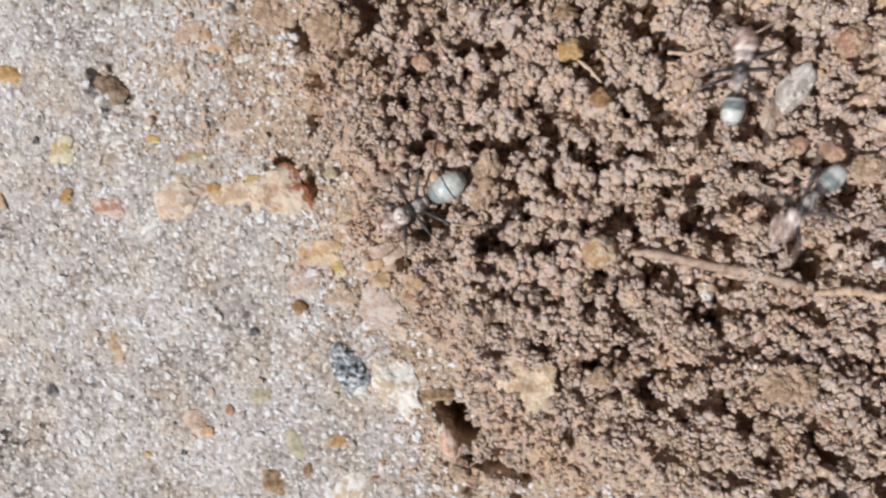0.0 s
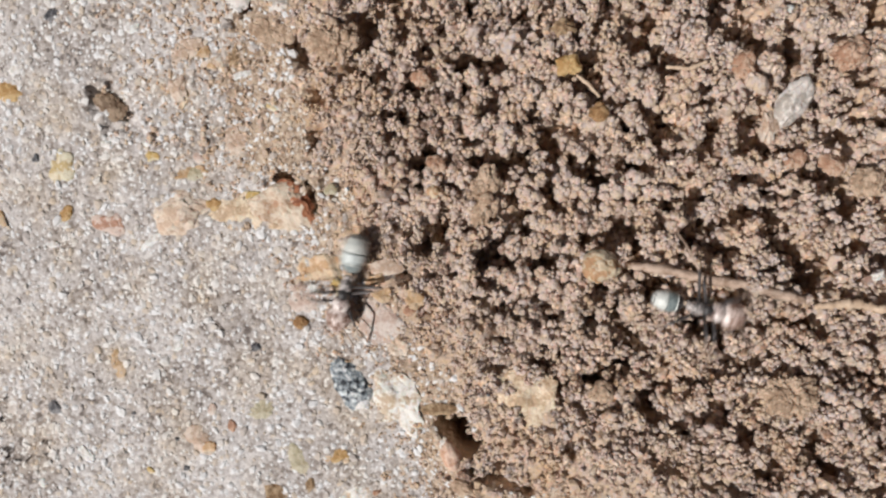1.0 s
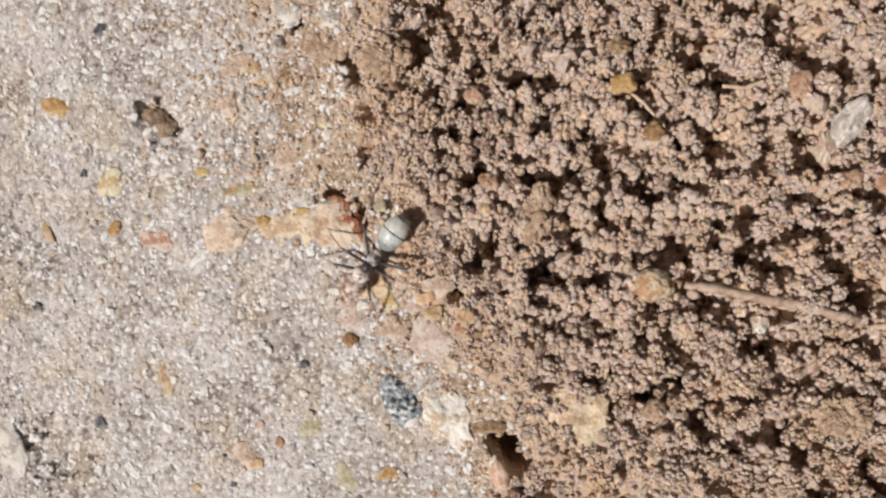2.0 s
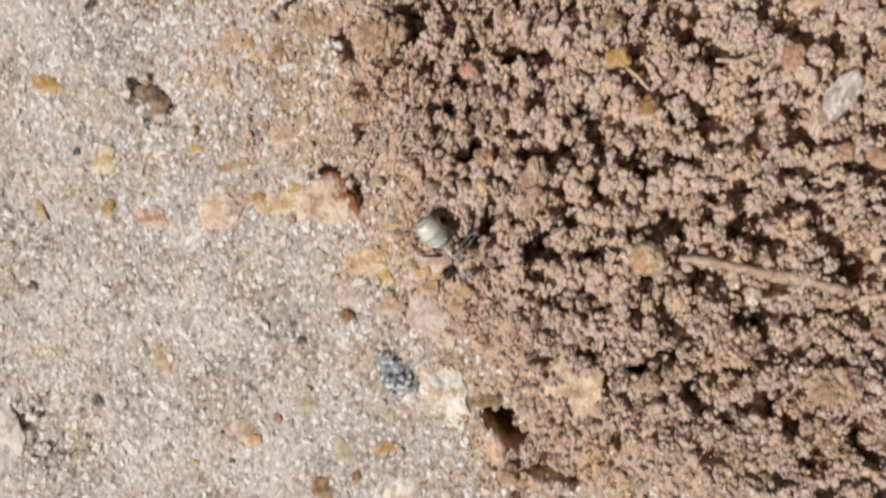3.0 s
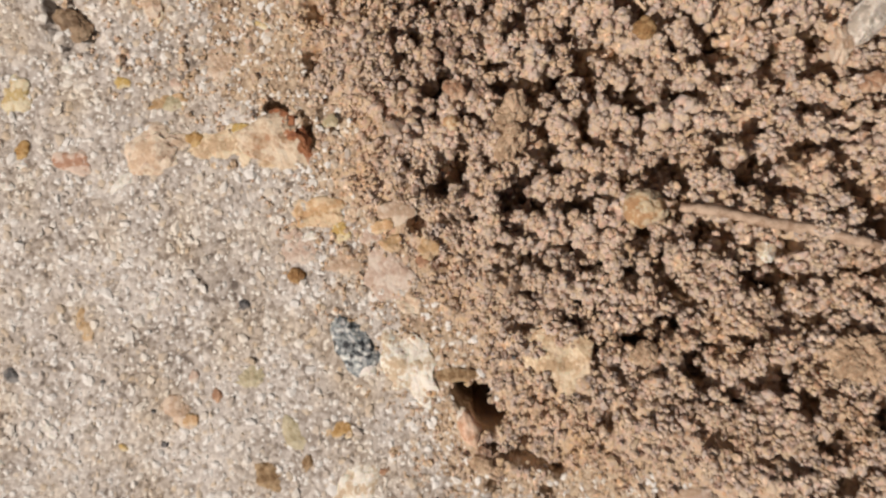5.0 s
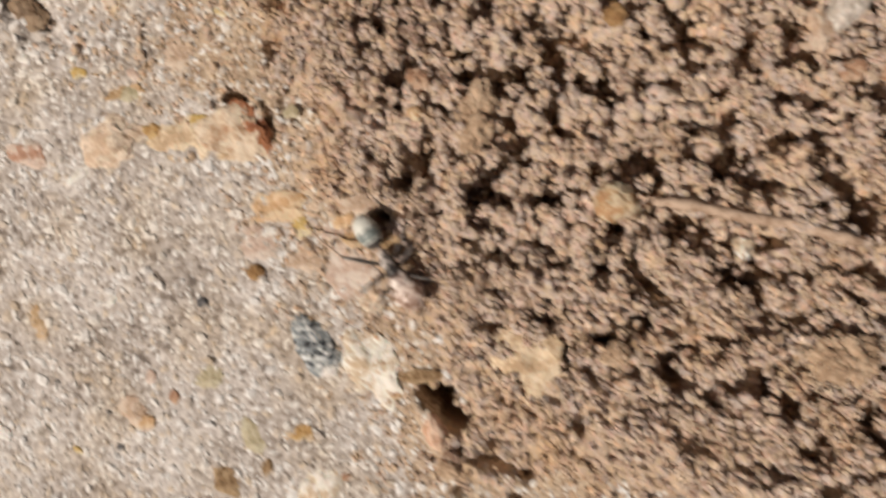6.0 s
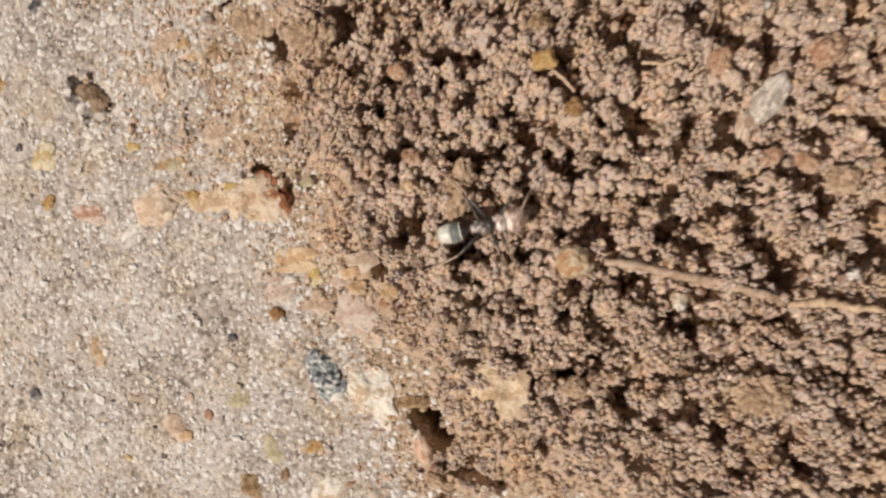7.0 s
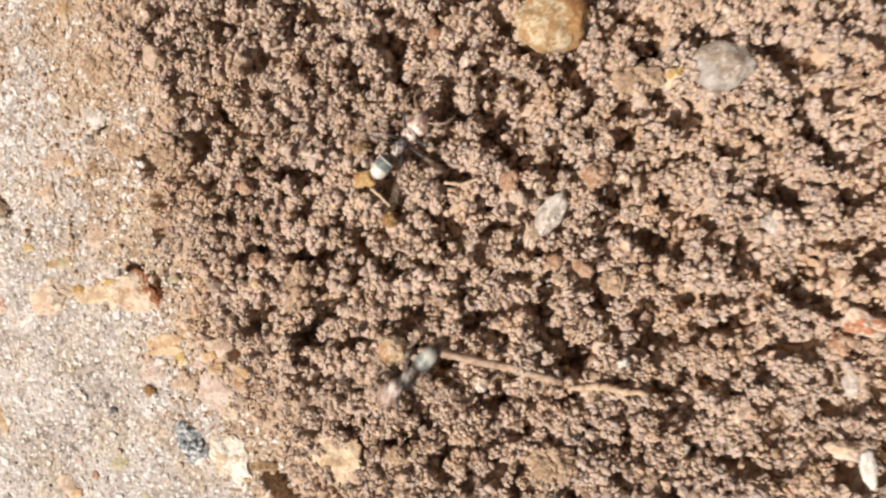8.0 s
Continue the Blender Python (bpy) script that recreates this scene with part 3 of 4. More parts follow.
stone("stone", -19.2, -0.1, 5.3, 3.7, -8, 0.40, "orange", "large orange-ochre stone with dark red shaded edge in concrete")
stone("stone", -30.28, -2.73, 2.26, 0.71, 40, 0.30, "white", "thin white stone flake lying on concrete")
stone("grain", -28.49, -11.71, 1.14, 0.62, 35, 0.50, "white", "small bright white grain on concrete")
stone("pebble", -13.80, -14.73, 4.9, 2.6, -62, 0.50, "bluegrey", "speckled blue-grey oval pebble with white patch")
stone("pebble", -9.73, -16.12, 5.56, 3.43, -62, 0.45, "quartz", "translucent white and tan quartz stone beside grey pebble")
stone("pebble", -5.6, -20.5, 2.7, 1.7, -68, 1.2, "pinkor", "pinkish orange pebble standing beside a dark burrow")
stone("stone", 0.75, -15.95, 6.2, 5.0, -30, 0.16, "slab", "flat yellowish beige stone slab half buried in loose soil")
stone("grain", -39.47, -17.08, 1.45, 1.02, -15, 0.50, "charcoal", "small dark grey grain on concrete")
stone("stone", -26.93, -19.76, 2.67, 2.10, -20, 0.35, "peachor", "peach and orange stone bedded in concrete")
stone("stone", -37.01, -21.18, 1.84, 0.82, -35, 0.40, "white", "small whitish flake pair on concrete")
stone("grain", -41.02, -23.78, 0.78, 0.73, 0, 0.60, "white", "tiny white grain on concrete")
stone("stone", -14.90, -20.81, 1.69, 1.03, 10, 0.35, "ochre", "small ochre stone chip in sandy concrete")
stone("stone", -13.84, -25.25, 4.81, 2.40, 62, 0.45, "quartz", "whitish tan stone flake bedded in concrete")
stone("stone", -20.32, -24.47, 2.61, 1.74, -42, 0.45, "umberor", "brown stone chip bedded in sandy concrete")
stone("stone", -18.16, -21.44, 2.79, 1.73, -50, 0.35, "greenish", "pale greenish stone chip in sandy concrete")
stone("stone", -48.74, -19.84, 5.6, 4.4, -60, 0.36, "greywhite", "rough whitish grey rock with dark rim on concrete")
stone("stone", -16.3, -5.05, 3.5, 1.95, 0, 0.45, "orangel", "square pale orange stone at the nest edge")
stone("stone", -14.8, -6.4, 1.8, 1.5, 60, 0.45, "yellow", "small yellow and white stone beside orange stone")
stone("grain", -18.04, -6.75, 1.31, 0.94, 0, 0.40, "pinkwhite", "tiny pinkish white grain on concrete")
stone("stone", -11.3, -9.3, 3.6, 2.8, -55, 0.13, "pinkwhite", "flat beige stone bedded at soil edge")
stone("stone", 1.61, -31.28, 3.7, 3.1, -20, 0.7, "ochrebr", "worn pale orange-ochre stone bedded in sandy concrete")
stone("grain", 7.9, -31.0, 0.9, 0.7, 40, 0.60, "rust", "tiny dark red grain on sandy concrete")
stone("stone", 9.94, -25.25, 3.60, 0.95, 22, 0.60, "pinkwhite", "long pale pink stone sliver at soil edge")
stone("stone", 18.0, -33.3, 4.4, 2.3, -25, 0.36, "beige", "beige stone slab at the soil edge")
stone("stone", -44.30, -27.72, 1.80, 1.20, -10, 0.35, "rust", "small reddish stone chip in concrete")
stone("grain", -31.50, -27.74, 1.09, 0.89, -40, 0.50, "yellow", "tiny yellow grain on concrete")
stone("grain", -21.95, -31.04, 1.47, 1.08, -20, 0.50, "charcoal", "small dark purple-grey grain on concrete")
stone("grain", -23.30, -34.29, 1.60, 1.00, -10, 0.50, "charcoal", "small dark purple-grey grain on concrete")
stone("stone", -13.68, -28.88, 1.18, 1.86, 0, 0.35, "orangel", "small orange stone chip on concrete")
stone("grain", -21.81, -11.63, 0.75, 0.66, 0, 0.60, "charcoal", "tiny black grain on concrete")
stone("grain", -40.23, 4.06, 0.62, 0.62, 0, 0.70, "charcoal", "tiny black grain on concrete")
stone("pebble", 6.29, -4.82, 3.12, 2.76, -20, 0.75, "roundb", "rounded yellowish beige pebble in loose soil")
stone("grain", 26.89, -5.50, 1.16, 1.08, 0, 0.80, "white", "small bright white grain on loose soil")
stone("stone", 3.71, 10.61, 2.02, 1.67, 20, 0.60, "ochre", "small ochre yellow chunk in loose soil")
stone("grain", 6.07, 7.09, 1.05, 0.97, 0, 0.70, "brownor", "small brown grain in loose soil")
stone("soil_lump", 16.84, 10.14, 1.10, 1.58, 10, 0.60, "salmon", "small orange soil lump in loose soil")
stone("soil_lump", 24.32, 10.97, 2.10, 1.90, 0, 0.75, "salmon", "salmon red lump of soil crumbs")
stone("stone", 20.50, 7.60, 4.63, 2.31, 62, 0.50, "greywhite", "long whitish grey stone standing in loose soil")
stone("stone", 18.72, 5.68, 2.76, 1.55, 100, 0.50, "peachor", "peach-orange stone lump against a grey stone")
stone("stone", 20.56, 3.30, 1.45, 0.69, 5, 0.60, "salmon", "small salmon stone chip in loose soil")
stone("stone", 23.29, 2.84, 1.86, 0.96, -35, 0.60, "salmon", "small salmon stone chip beside a dark pit")
stone("soil_lump", 3.35, 13.55, 2.10, 1.58, -10, 0.60, "umberor", "brown soil lump in loose soil")
stone("soil_lump", -2.73, 0.79, 4.76, 1.98, 76, 0.60, "tanclod", "long tan lump of compacted soil")
stone("soil_lump", 25.85, 1.62, 2.22, 1.88, 0, 0.60, "tanclod", "tan lump of compacted soil")
stone("soil_lump", -20.04, 14.05, 3.27, 2.27, -10, 0.40, "tanclod", "tan lump of compacted soil on the soil edge")
stone("soil_lump", -14.64, 12.98, 3.79, 2.71, 0, 0.50, "tanclod", "broad tan lump of compacted soil")
stone("stone", -27.68, 9.53, 1.39, 1.94, 0, 0.35, "peachor", "small peach stone chip in sandy concrete")
stone("stone", -26.57, 12.82, 2.11, 1.65, 30, 0.35, "peachor", "peach-orange stone chip in sandy concrete")
stone("stone", -24.81, 11.38, 1.56, 1.19, 0, 0.40, "peach", "small peach stone chip in sandy concrete")
stone("stone", -19.85, 7.98, 1.65, 0.50, -25, 0.50, "white", "thin white stone flake at soil edge")
stone("stone", -22.23, 10.69, 1.46, 0.55, 20, 0.40, "white", "thin bluish white stone flake")
stone("grain", -34.19, 5.21, 1.12, 0.75, 0, 0.40, "white", "small white grain on concrete")
stone("stone", -23.18, 5.39, 2.40, 1.94, 0, 0.25, "peachor", "flat peach stone bedded in sandy concrete")
stone("stone", -26.89, 2.72, 2.51, 1.12, 0, 0.30, "tanor", "flat tan stone chip bedded in concrete")
stone("stone", 20.53, 24.13, 6.29, 5.51, -15, 0.55, "ochrebr2", "large rounded ochre stone with orange-brown shaded end")
stone("stone", 34.69, 20.09, 5.37, 4.41, 0, 0.45, "taupe", "rounded taupe grey stone with pale patch")
stone("stone", 46.72, -1.75, 3.83, 2.39, -20, 0.60, "salmonw", "salmon and white stone in loose soil")
stone("pebble", 44.79, -3.16, 1.70, 1.77, 0, 0.70, "salmon", "small orange-brown pebble in loose soil")
stone("grain", 10.23, 23.48, 1.11, 1.01, 0, 0.70, "rust", "tiny red-orange grain in loose soil")
stone("soil_lump", 27.79, 19.16, 4.09, 1.95, 0, 0.50, "tanclod", "yellowish lump of compacted soil")
stone("stone", 30.99, 19.56, 1.55, 1.26, 0, 0.60, "yellow", "small yellow stone chip in loose soil")
stone("stone", 45.82, -6.89, 1.54, 2.60, 0, 0.50, "greywhite", "pale grey stone chip in loose soil")
stone("stone", 45.42, -12.42, 3.11, 1.75, 0, 0.50, "peach", "tan stone chip in loose soil")
stone("stone", 47.48, -14.11, 1.45, 3.49, 10, 0.40, "white", "white stone flake in loose soil")
stone("stone", -23.09, 16.89, 2.48, 1.83, -20, 0.60, "greywhite", "small grey stone at the soil edge")
stone("soil_lump", -21.76, 21.59, 4.18, 3.00, -10, 0.50, "tanclod", "tan lump of compacted soil")
stone("soil_lump", 38.88, 6.83, 1.64, 1.73, 0, 0.60, "greywhite", "pale grey grain lump in loose soil")
stone("soil_lump", 20.84, -14.94, 3.08, 3.96, 80, 0.50, "tanclod", "tan lump of compacted soil in loose soil")
stone("grain", 14.31, -7.68, 1.59, 1.50, 0, 0.70, "quartz", "small whitish quartz grain in loose soil")
stone("stone", -14.7, -8.9, 2.3, 1.4, -10, 0.3, "peachor", "small peach-tan stone at the nest edge")
stone("stone", -12.6, -6.9, 1.4, 1.2, 0, 0.3, "pinkwhite", "small pinkish stone chip at the nest edge")
stone("stone", -11.0, -7.2, 1.7, 1.2, 20, 0.3, "tanor", "small tan-orange stone chip at the nest edge")
stone("stone", -17.62, -7.94, 2.42, 1.67, 0, 0.25, "pinkwhite", "flat pinkish stone chip at the soil edge")
stone("stone", -8.8, -8.5, 1.1, 0.9, 0, 0.4, "rust", "small rust-brown stone in the soil edge")
stone("stone", -9.9, -11.6, 1.9, 1.4, -20, 0.2, "peach", "small pale peach stone bedded at the soil edge")
stone("stone", -33.62, -13.18, 1.43, 2.10, 10, 0.30, "tanor", "small ochre stone chip in sandy concrete")
stone("stone", -21.45, -17.02, 2.08, 1.42, 10, 0.25, "greenish", "flat grey-green chip in sandy concrete")
stone("stone", -31.54, 14.52, 1.20, 0.93, 0, 0.35, "white", "small whitish chip on concrete")
stone("grain", -44.41, 11.65, 0.76, 0.57, 0, 0.50, "white", "tiny white grain on concrete")
stone("stone", -41.66, 11.41, 1.22, 0.94, 20, 0.40, "white", "small white chip on concrete")
stone("stone", -19.47, 16.25, 1.81, 1.63, 0, 0.50, "greywhite", "small grey stone at the soil edge")

stone("grain", -36.52, 17.0, 0.67, 0.54, 0, 0.60, "white", "bright white quartz grain on concrete")
stone("grain", -36.32, 15.85, 0.40, 0.36, 0, 0.60, "white", "tiny white quartz grain on concrete")
stone("stone", -38.43, 15.81, 1.17, 0.90, 30, 0.40, "charcoal", "dark grey stone chip bedded in concrete")
stone("grain", -44.35, 11.65, 0.67, 0.63, 0, 0.50, "white", "small white quartz grain on concrete")
stone("stone", -30.16, 4.16, 1.08, 0.81, -20, 0.40, "yellow", "small pale yellow stone chip on concrete")
stone("stone", -27.36, 9.19, 2.07, 0.90, 75, 0.35, "slab", "tan stone flake bedded in the gritty margin")
stone("grain", -24.92, 11.19, 0.81, 0.67, -40, 0.60, "orangel", "small pale orange grain in the gritty margin")
stone("stone", -27.46, 12.24, 1.89, 1.35, 60, 0.25, "peachor", "flat peach-tan stone in the gritty margin")
stone("stone", -25.6, 12.56, 1.17, 0.81, 10, 0.35, "tanor", "ochre-tan stone chip in the gritty margin")
stone("stone", -23.02, 11.97, 0.90, 1.53, 0, 0.35, "umberor", "brown stone chip in the gritty margin")
stone("stone", -20.05, 8.04, 1.53, 0.49, -25, 0.50, "cream", "pale straw-coloured stone sliver at the soil edge")
stone("stone", -22.58, 10.56, 1.44, 0.49, 18, 0.50, "white", "thin bluish white flake at the soil edge")
stone("stone", -23.86, 16.11, 1.89, 1.35, 10, 0.35, "greywhite", "pale blue-grey stone at the soil edge")
stone("stone", -22.94, 5.02, 1.89, 1.44, 20, 0.22, "peachor", "flat peach stone bedded in the gritty margin")
stone("stone", -26.81, 2.74, 1.89, 0.99, 0, 0.25, "greenish", "flat yellowish stone chip bedded in concrete")
stone("stone", -26.3, 3.99, 1.17, 0.67, -35, 0.40, "pinkwhite", "pinkish white chip on sandy concrete")
stone("grain", -30.61, 5.23, 0.72, 0.54, 0, 0.40, "white", "small white grain on concrete")
stone("stone", -14.89, 12.12, 1.35, 1.17, 0, 0.60, "orangel", "pale orange stone among soil crumbs")
stone("soil_lump", -7.65, 9.99, 1.15, 1.08, 0, 0.60, "salmon", "reddish soil lump among brown crumbs")
stone("soil_lump", -6.54, 3.3, 1.30, 0.94, -20, 0.50, "salmon", "reddish soil lump beside a dark gap")
stone("pebble", -6.77, 1.06, 1.17, 1.17, 0, 0.70, "roundb", "small round beige pebble in loose soil")
stone("grain", -13.86, 1.31, 0.45, 0.45, 0, 0.80, "white", "tiny white grain at the soil edge")
stone("stone", -15.25, 1.31, 0.99, 0.81, 0, 0.50, "greenish", "pale yellowish stone chip at the soil edge")
stone("stone", -13.7, -5.35, 1.17, 0.99, 0, 0.50, "peach", "small pale peach stone at the soil edge")
stone("stone", -11.61, -6.03, 1.80, 0.90, 20, 0.35, "orangel", "flat orange-tan stone at the soil edge")
stone("stone", -8.39, -7.61, 1.53, 1.62, 30, 0.35, "tanor", "ochre-brown stone among margin crumbs")
stone("grain", -16.76, -6.77, 0.99, 0.63, 0, 0.40, "white", "small off-white grain at the soil edge")
stone("stone", -21.84, 0.87, 1.53, 0.63, 5, 0.35, "yellow", "yellowish chip against an orange stone")
stone("stone", -19.61, -1.58, 1.71, 0.63, 5, 0.35, "slab", "yellow-tan chip against an orange stone")
stone("grain", -37.74, -0.38, 0.99, 0.90, 0, 0.50, "ochre", "small ochre yellow grain on concrete")
stone("stone", -43.83, -0.56, 2.07, 0.72, -65, 0.35, "tanor", "thin tan stone flake on sandy concrete")
stone("grain", -37.91, -1.57, 0.72, 0.45, 20, 0.50, "white", "small bluish white grain on concrete")
stone("stone", -39.16, -3.15, 1.08, 0.58, 10, 0.50, "white", "white quartz flake on concrete")
stone("grain", -44.79, -7.1, 0.90, 0.67, -15, 0.50, "charcoal", "small black grain on concrete")
stone("stone", -23.99, -18.39, 0.72, 0.99, 10, 0.35, "rust", "red-brown stone chip in concrete")
stone("stone", -25.69, -16.97, 0.67, 0.99, -10, 0.35, "pinkwhite", "pinkish white stone chip in concrete")
stone("stone", -26.06, -20.21, 1.08, 0.81, 0, 0.40, "orangel", "orange-tan chip beside a peach stone")
stone("grain", -28.82, -19.65, 0.40, 0.31, 0, 0.60, "charcoal", "tiny black grain on concrete")
stone("grain", -28.15, -22.15, 0.58, 0.45, 30, 0.60, "charcoal", "tiny black grain on concrete")
stone("grain", -32.54, -17.49, 0.49, 0.31, 0, 0.60, "charcoal", "tiny black grain on concrete")
stone("grain", -2.47, -15.19, 0.36, 0.36, 0, 0.60, "charcoal", "tiny black grain on concrete")
stone("grain", -21.81, -11.85, 0.63, 0.40, 20, 0.60, "charcoal", "tiny black grain on concrete")
stone("grain", -17.84, -9.53, 0.76, 0.67, 0, 0.70, "brownor", "small brown grain at the soil edge")
stone("stone", -37.09, -21.03, 1.17, 0.63, -60, 0.40, "white", "white quartz flake on concrete")
stone("stone", -33.48, -21.23, 1.26, 0.99, 0, 0.30, "greywhite", "pale grey chip bedded in concrete")
stone("grain", -31.23, -22.36, 0.67, 0.40, -50, 0.50, "yellow", "tiny yellow grain on concrete")
stone("stone", -15.12, -21.04, 1.98, 1.80, 0, 0.20, "slab", "flat tan stone bedded in sandy concrete")
stone("stone", -17.39, -23.37, 0.81, 1.17, 0, 0.40, "umberor", "brown chip beside a pale slab")
stone("grain", -43.06, -33.13, 0.63, 0.49, 0, 0.50, "yellow", "tiny yellow grain on concrete")
stone("stone", -23.46, -34.16, 1.62, 1.08, -20, 0.40, "charcoal", "dark purple-grey stone chip in concrete")
stone("stone", -33.86, -34.81, 0.54, 1.35, 15, 0.40, "charcoal", "thin dark grey stone chip in concrete")
stone("grain", -23.16, -32.59, 0.54, 0.36, 0, 0.60, "charcoal", "tiny black grain on concrete")
stone("grain", -19.39, -30.11, 0.45, 0.45, 0, 0.60, "white", "tiny white grain on concrete")
stone("stone", -17.34, -33.65, 1.89, 1.44, -20, 0.25, "rust", "red-brown stone bedded in concrete")
stone("stone", -15.57, -32.88, 0.99, 0.81, 0, 0.40, "umberor", "dark brown chip in concrete")
stone("stone", -9.09, -31.25, 0.99, 0.67, -30, 0.40, "umber", "brown-grey stone chip in concrete")
stone("stone", -14.69, -24.52, 1.08, 1.53, 20, 0.30, "tanor", "ochre chip beside a whitish flake")
stone("stone", 7.7, -30.77, 1.26, 0.67, -10, 0.50, "rust", "red-brown stone chip on concrete")
stone("grain", 0.19, -33.61, 0.58, 0.45, 0, 0.60, "white", "small white grain on concrete")
stone("grain", 3.02, -29.25, 0.58, 0.49, 0, 0.60, "white", "small white grain on concrete")
stone("stone", 9.3, -25.11, 2.61, 1.08, 12, 0.40, "peachor", "flat peach stone sliver at the soil edge")
stone("stone", -6.55, -16.62, 2.79, 0.90, 4, 0.35, "umberor", "brown rough ledge over a dark burrow")
stone("stone", -8.77, -18.01, 1.44, 0.72, 10, 0.50, "orangel", "orange chip against a white quartz stone")
stone("grain", -11.73, -23.76, 0.72, 0.45, 30, 0.50, "rust", "small dark red grain in concrete")
stone("stone", -14.01, -28.84, 1.08, 1.35, 0, 0.30, "ochre", "ochre stone chip in concrete")
stone("soil_lump", 6.52, -14.88, 1.35, 1.35, 0, 0.50, "tanclod", "tan soil lump among brown crumbs")
stone("soil_lump", -4.69, -22.99, 1.35, 1.08, 0, 0.70, "tanclod", "grey-brown soil lump beside a dark burrow")
stone("stone", -25.15, 26.95, 2.42, 2.02, 0, 0.50, "tanor", "orange-brown stone at the soil edge")
stone("stone", -21.36, 21.6, 3.02, 2.32, -20, 0.50, "slab", "yellow-tan stone bedded at the soil edge")
stone("stone", -23.0, 17.15, 1.71, 1.51, 0, 0.50, "greywhite", "bluish grey stone beside a dark crack")
stone("grain", 9.96, 23.44, 0.91, 0.81, 0, 0.70, "rust", "red-orange grain among brown crumbs")
stone("soil_lump", 24.87, 11.48, 1.45, 1.37, 0, 0.60, "salmon", "reddish soil lump among brown crumbs")
stone("soil_lump", 17.0, 10.78, 1.13, 0.89, 0, 0.60, "salmon", "orange soil lump among brown crumbs")
stone("grain", -6.77, 3.14, 1.11, 0.71, -30, 0.60, "rust", "red grain among brown crumbs")
stone("grain", 19.96, 14.47, 0.76, 0.65, 0, 0.70, "white", "bright white grain among brown crumbs")
stone("stone", 30.21, 19.37, 2.22, 1.81, 0, 0.50, "slab", "yellowish stone among brown crumbs")

stone("stone", -10.74, -5.13, 2.9, 2.0, -12, 0.12, "peachor", "flat peach stone where heap and concrete meet")


# ---- roots, twigs and stalks ----
def tube(points, radii, sides=8, rng=None):
    pts = np.array(points, float)
    rings, n = [], len(pts)
    for i, p in enumerate(pts):
        ahead = pts[min(i + 1, n - 1)] - pts[max(i - 1, 0)]
        ahead /= np.linalg.norm(ahead)
        side = np.cross(ahead, (0.13, 0.21, 1.0))
        side /= np.linalg.norm(side)
        up = np.cross(side, ahead)
        a = np.arange(sides) * 2 * math.pi / sides
        r = radii[i] * (1 + (rng.uniform(-0.18, 0.18, sides) if rng is not None else 0))
        rings.append(p + (np.cos(a) * r)[:, None] * side + (np.sin(a) * r)[:, None] * up)
    v = np.concatenate(rings + [pts[:1], pts[-1:]])
    f = []
    for i in range(n - 1):
        for j in range(sides):
            a, b = i * sides + j, i * sides + (j + 1) % sides
            f += [(a, b, b + sides), (a, b + sides, a + sides)]
    top, end = n * sides, n * sides + 1
    for j in range(sides):
        f += [(top, (j + 1) % sides, j), (end, (n - 1) * sides + j, (n - 1) * sides + (j + 1) % sides)]
    return v, np.array(f)


def strand(name, way, thick, mat, label, category, lift=0.35, seed=1):
    rng = np.random.default_rng(seed)
    way = np.array(way, float)
    fine = np.linspace(0, len(way) - 1, 6 * len(way))
    x, y = np.interp(fine, range(len(way)), way[:, 0]), np.interp(fine, range(len(way)), way[:, 1])
    x, y = x + rng.normal(0, 0.05, len(x)) * min(1, thick), y + rng.normal(0, 0.07, len(x)) * min(1, thick)
    z = land(x, y) + lift + 0.1 * np.sin(fine * 2.1)
    r = thick / 2 * (0.6 + 0.4 * np.sin(np.linspace(0.4, 2.7, len(x)))) * rng.uniform(0.75, 1.2, len(x))
    v, f = tube(np.c_[x, y, z], r, 8, rng)
    return tagged(new(name, mesh_of(name, v, f, mat)), label, category)


strand("root", [(8.6, -4.7), (11.46, -5.07), (14.41, -5.8), (17.33, -6.23), (20.23, -6.99), (21.5, -7.4)], 0.85, WOOD, "dull brown dry root lying across loose soil crumbs", "root", 0.72, 1)
strand("root", [(22.2, -7.85), (23.8, -7.62), (25.2, -7.56), (26.9, -7.95), (29.1, -8.03)], 0.72, PALE, "pale tan dry root piece on loose soil", "root", 1.0, 2)
strand("twig", [(4.37, 9.92), (5.23, 9.21), (6.14, 8.25)], 0.3, PALE, "thin pale dry twig on loose soil", "twig", 0.75, 3)
strand("twig", [(11.08, 10.4), (12.64, 10.2), (14.13, 10.71)], 0.34, PALE, "thin curved straw-coloured twig on loose soil", "twig", 0.75, 4)


# ---- loose soil and sand ----
def free(x, y, margin):
    ok = np.ones(len(x), bool)
    for sx, sy, a, b, turn in TAKEN:
        c, s = math.cos(radians(turn)), math.sin(radians(turn))
        u, v = (x - sx) * c + (y - sy) * s, (y - sy) * c - (x - sx) * s
        ok &= (u / (a + margin)) ** 2 + (v / (b + margin)) ** 2 > 1
    return ok


def jittered(rng, gap, x0, x1, y0, y1):
    x, y = np.meshgrid(np.arange(x0, x1, gap), np.arange(y0, y1, gap * 0.866))
    x = x + (np.arange(x.shape[0]) % 2)[:, None] * gap / 2
    x, y = x.ravel(), y.ravel()
    return x + rng.uniform(-0.36, 0.36, len(x)) * gap, y + rng.uniform(-0.36, 0.36, len(x)) * gap


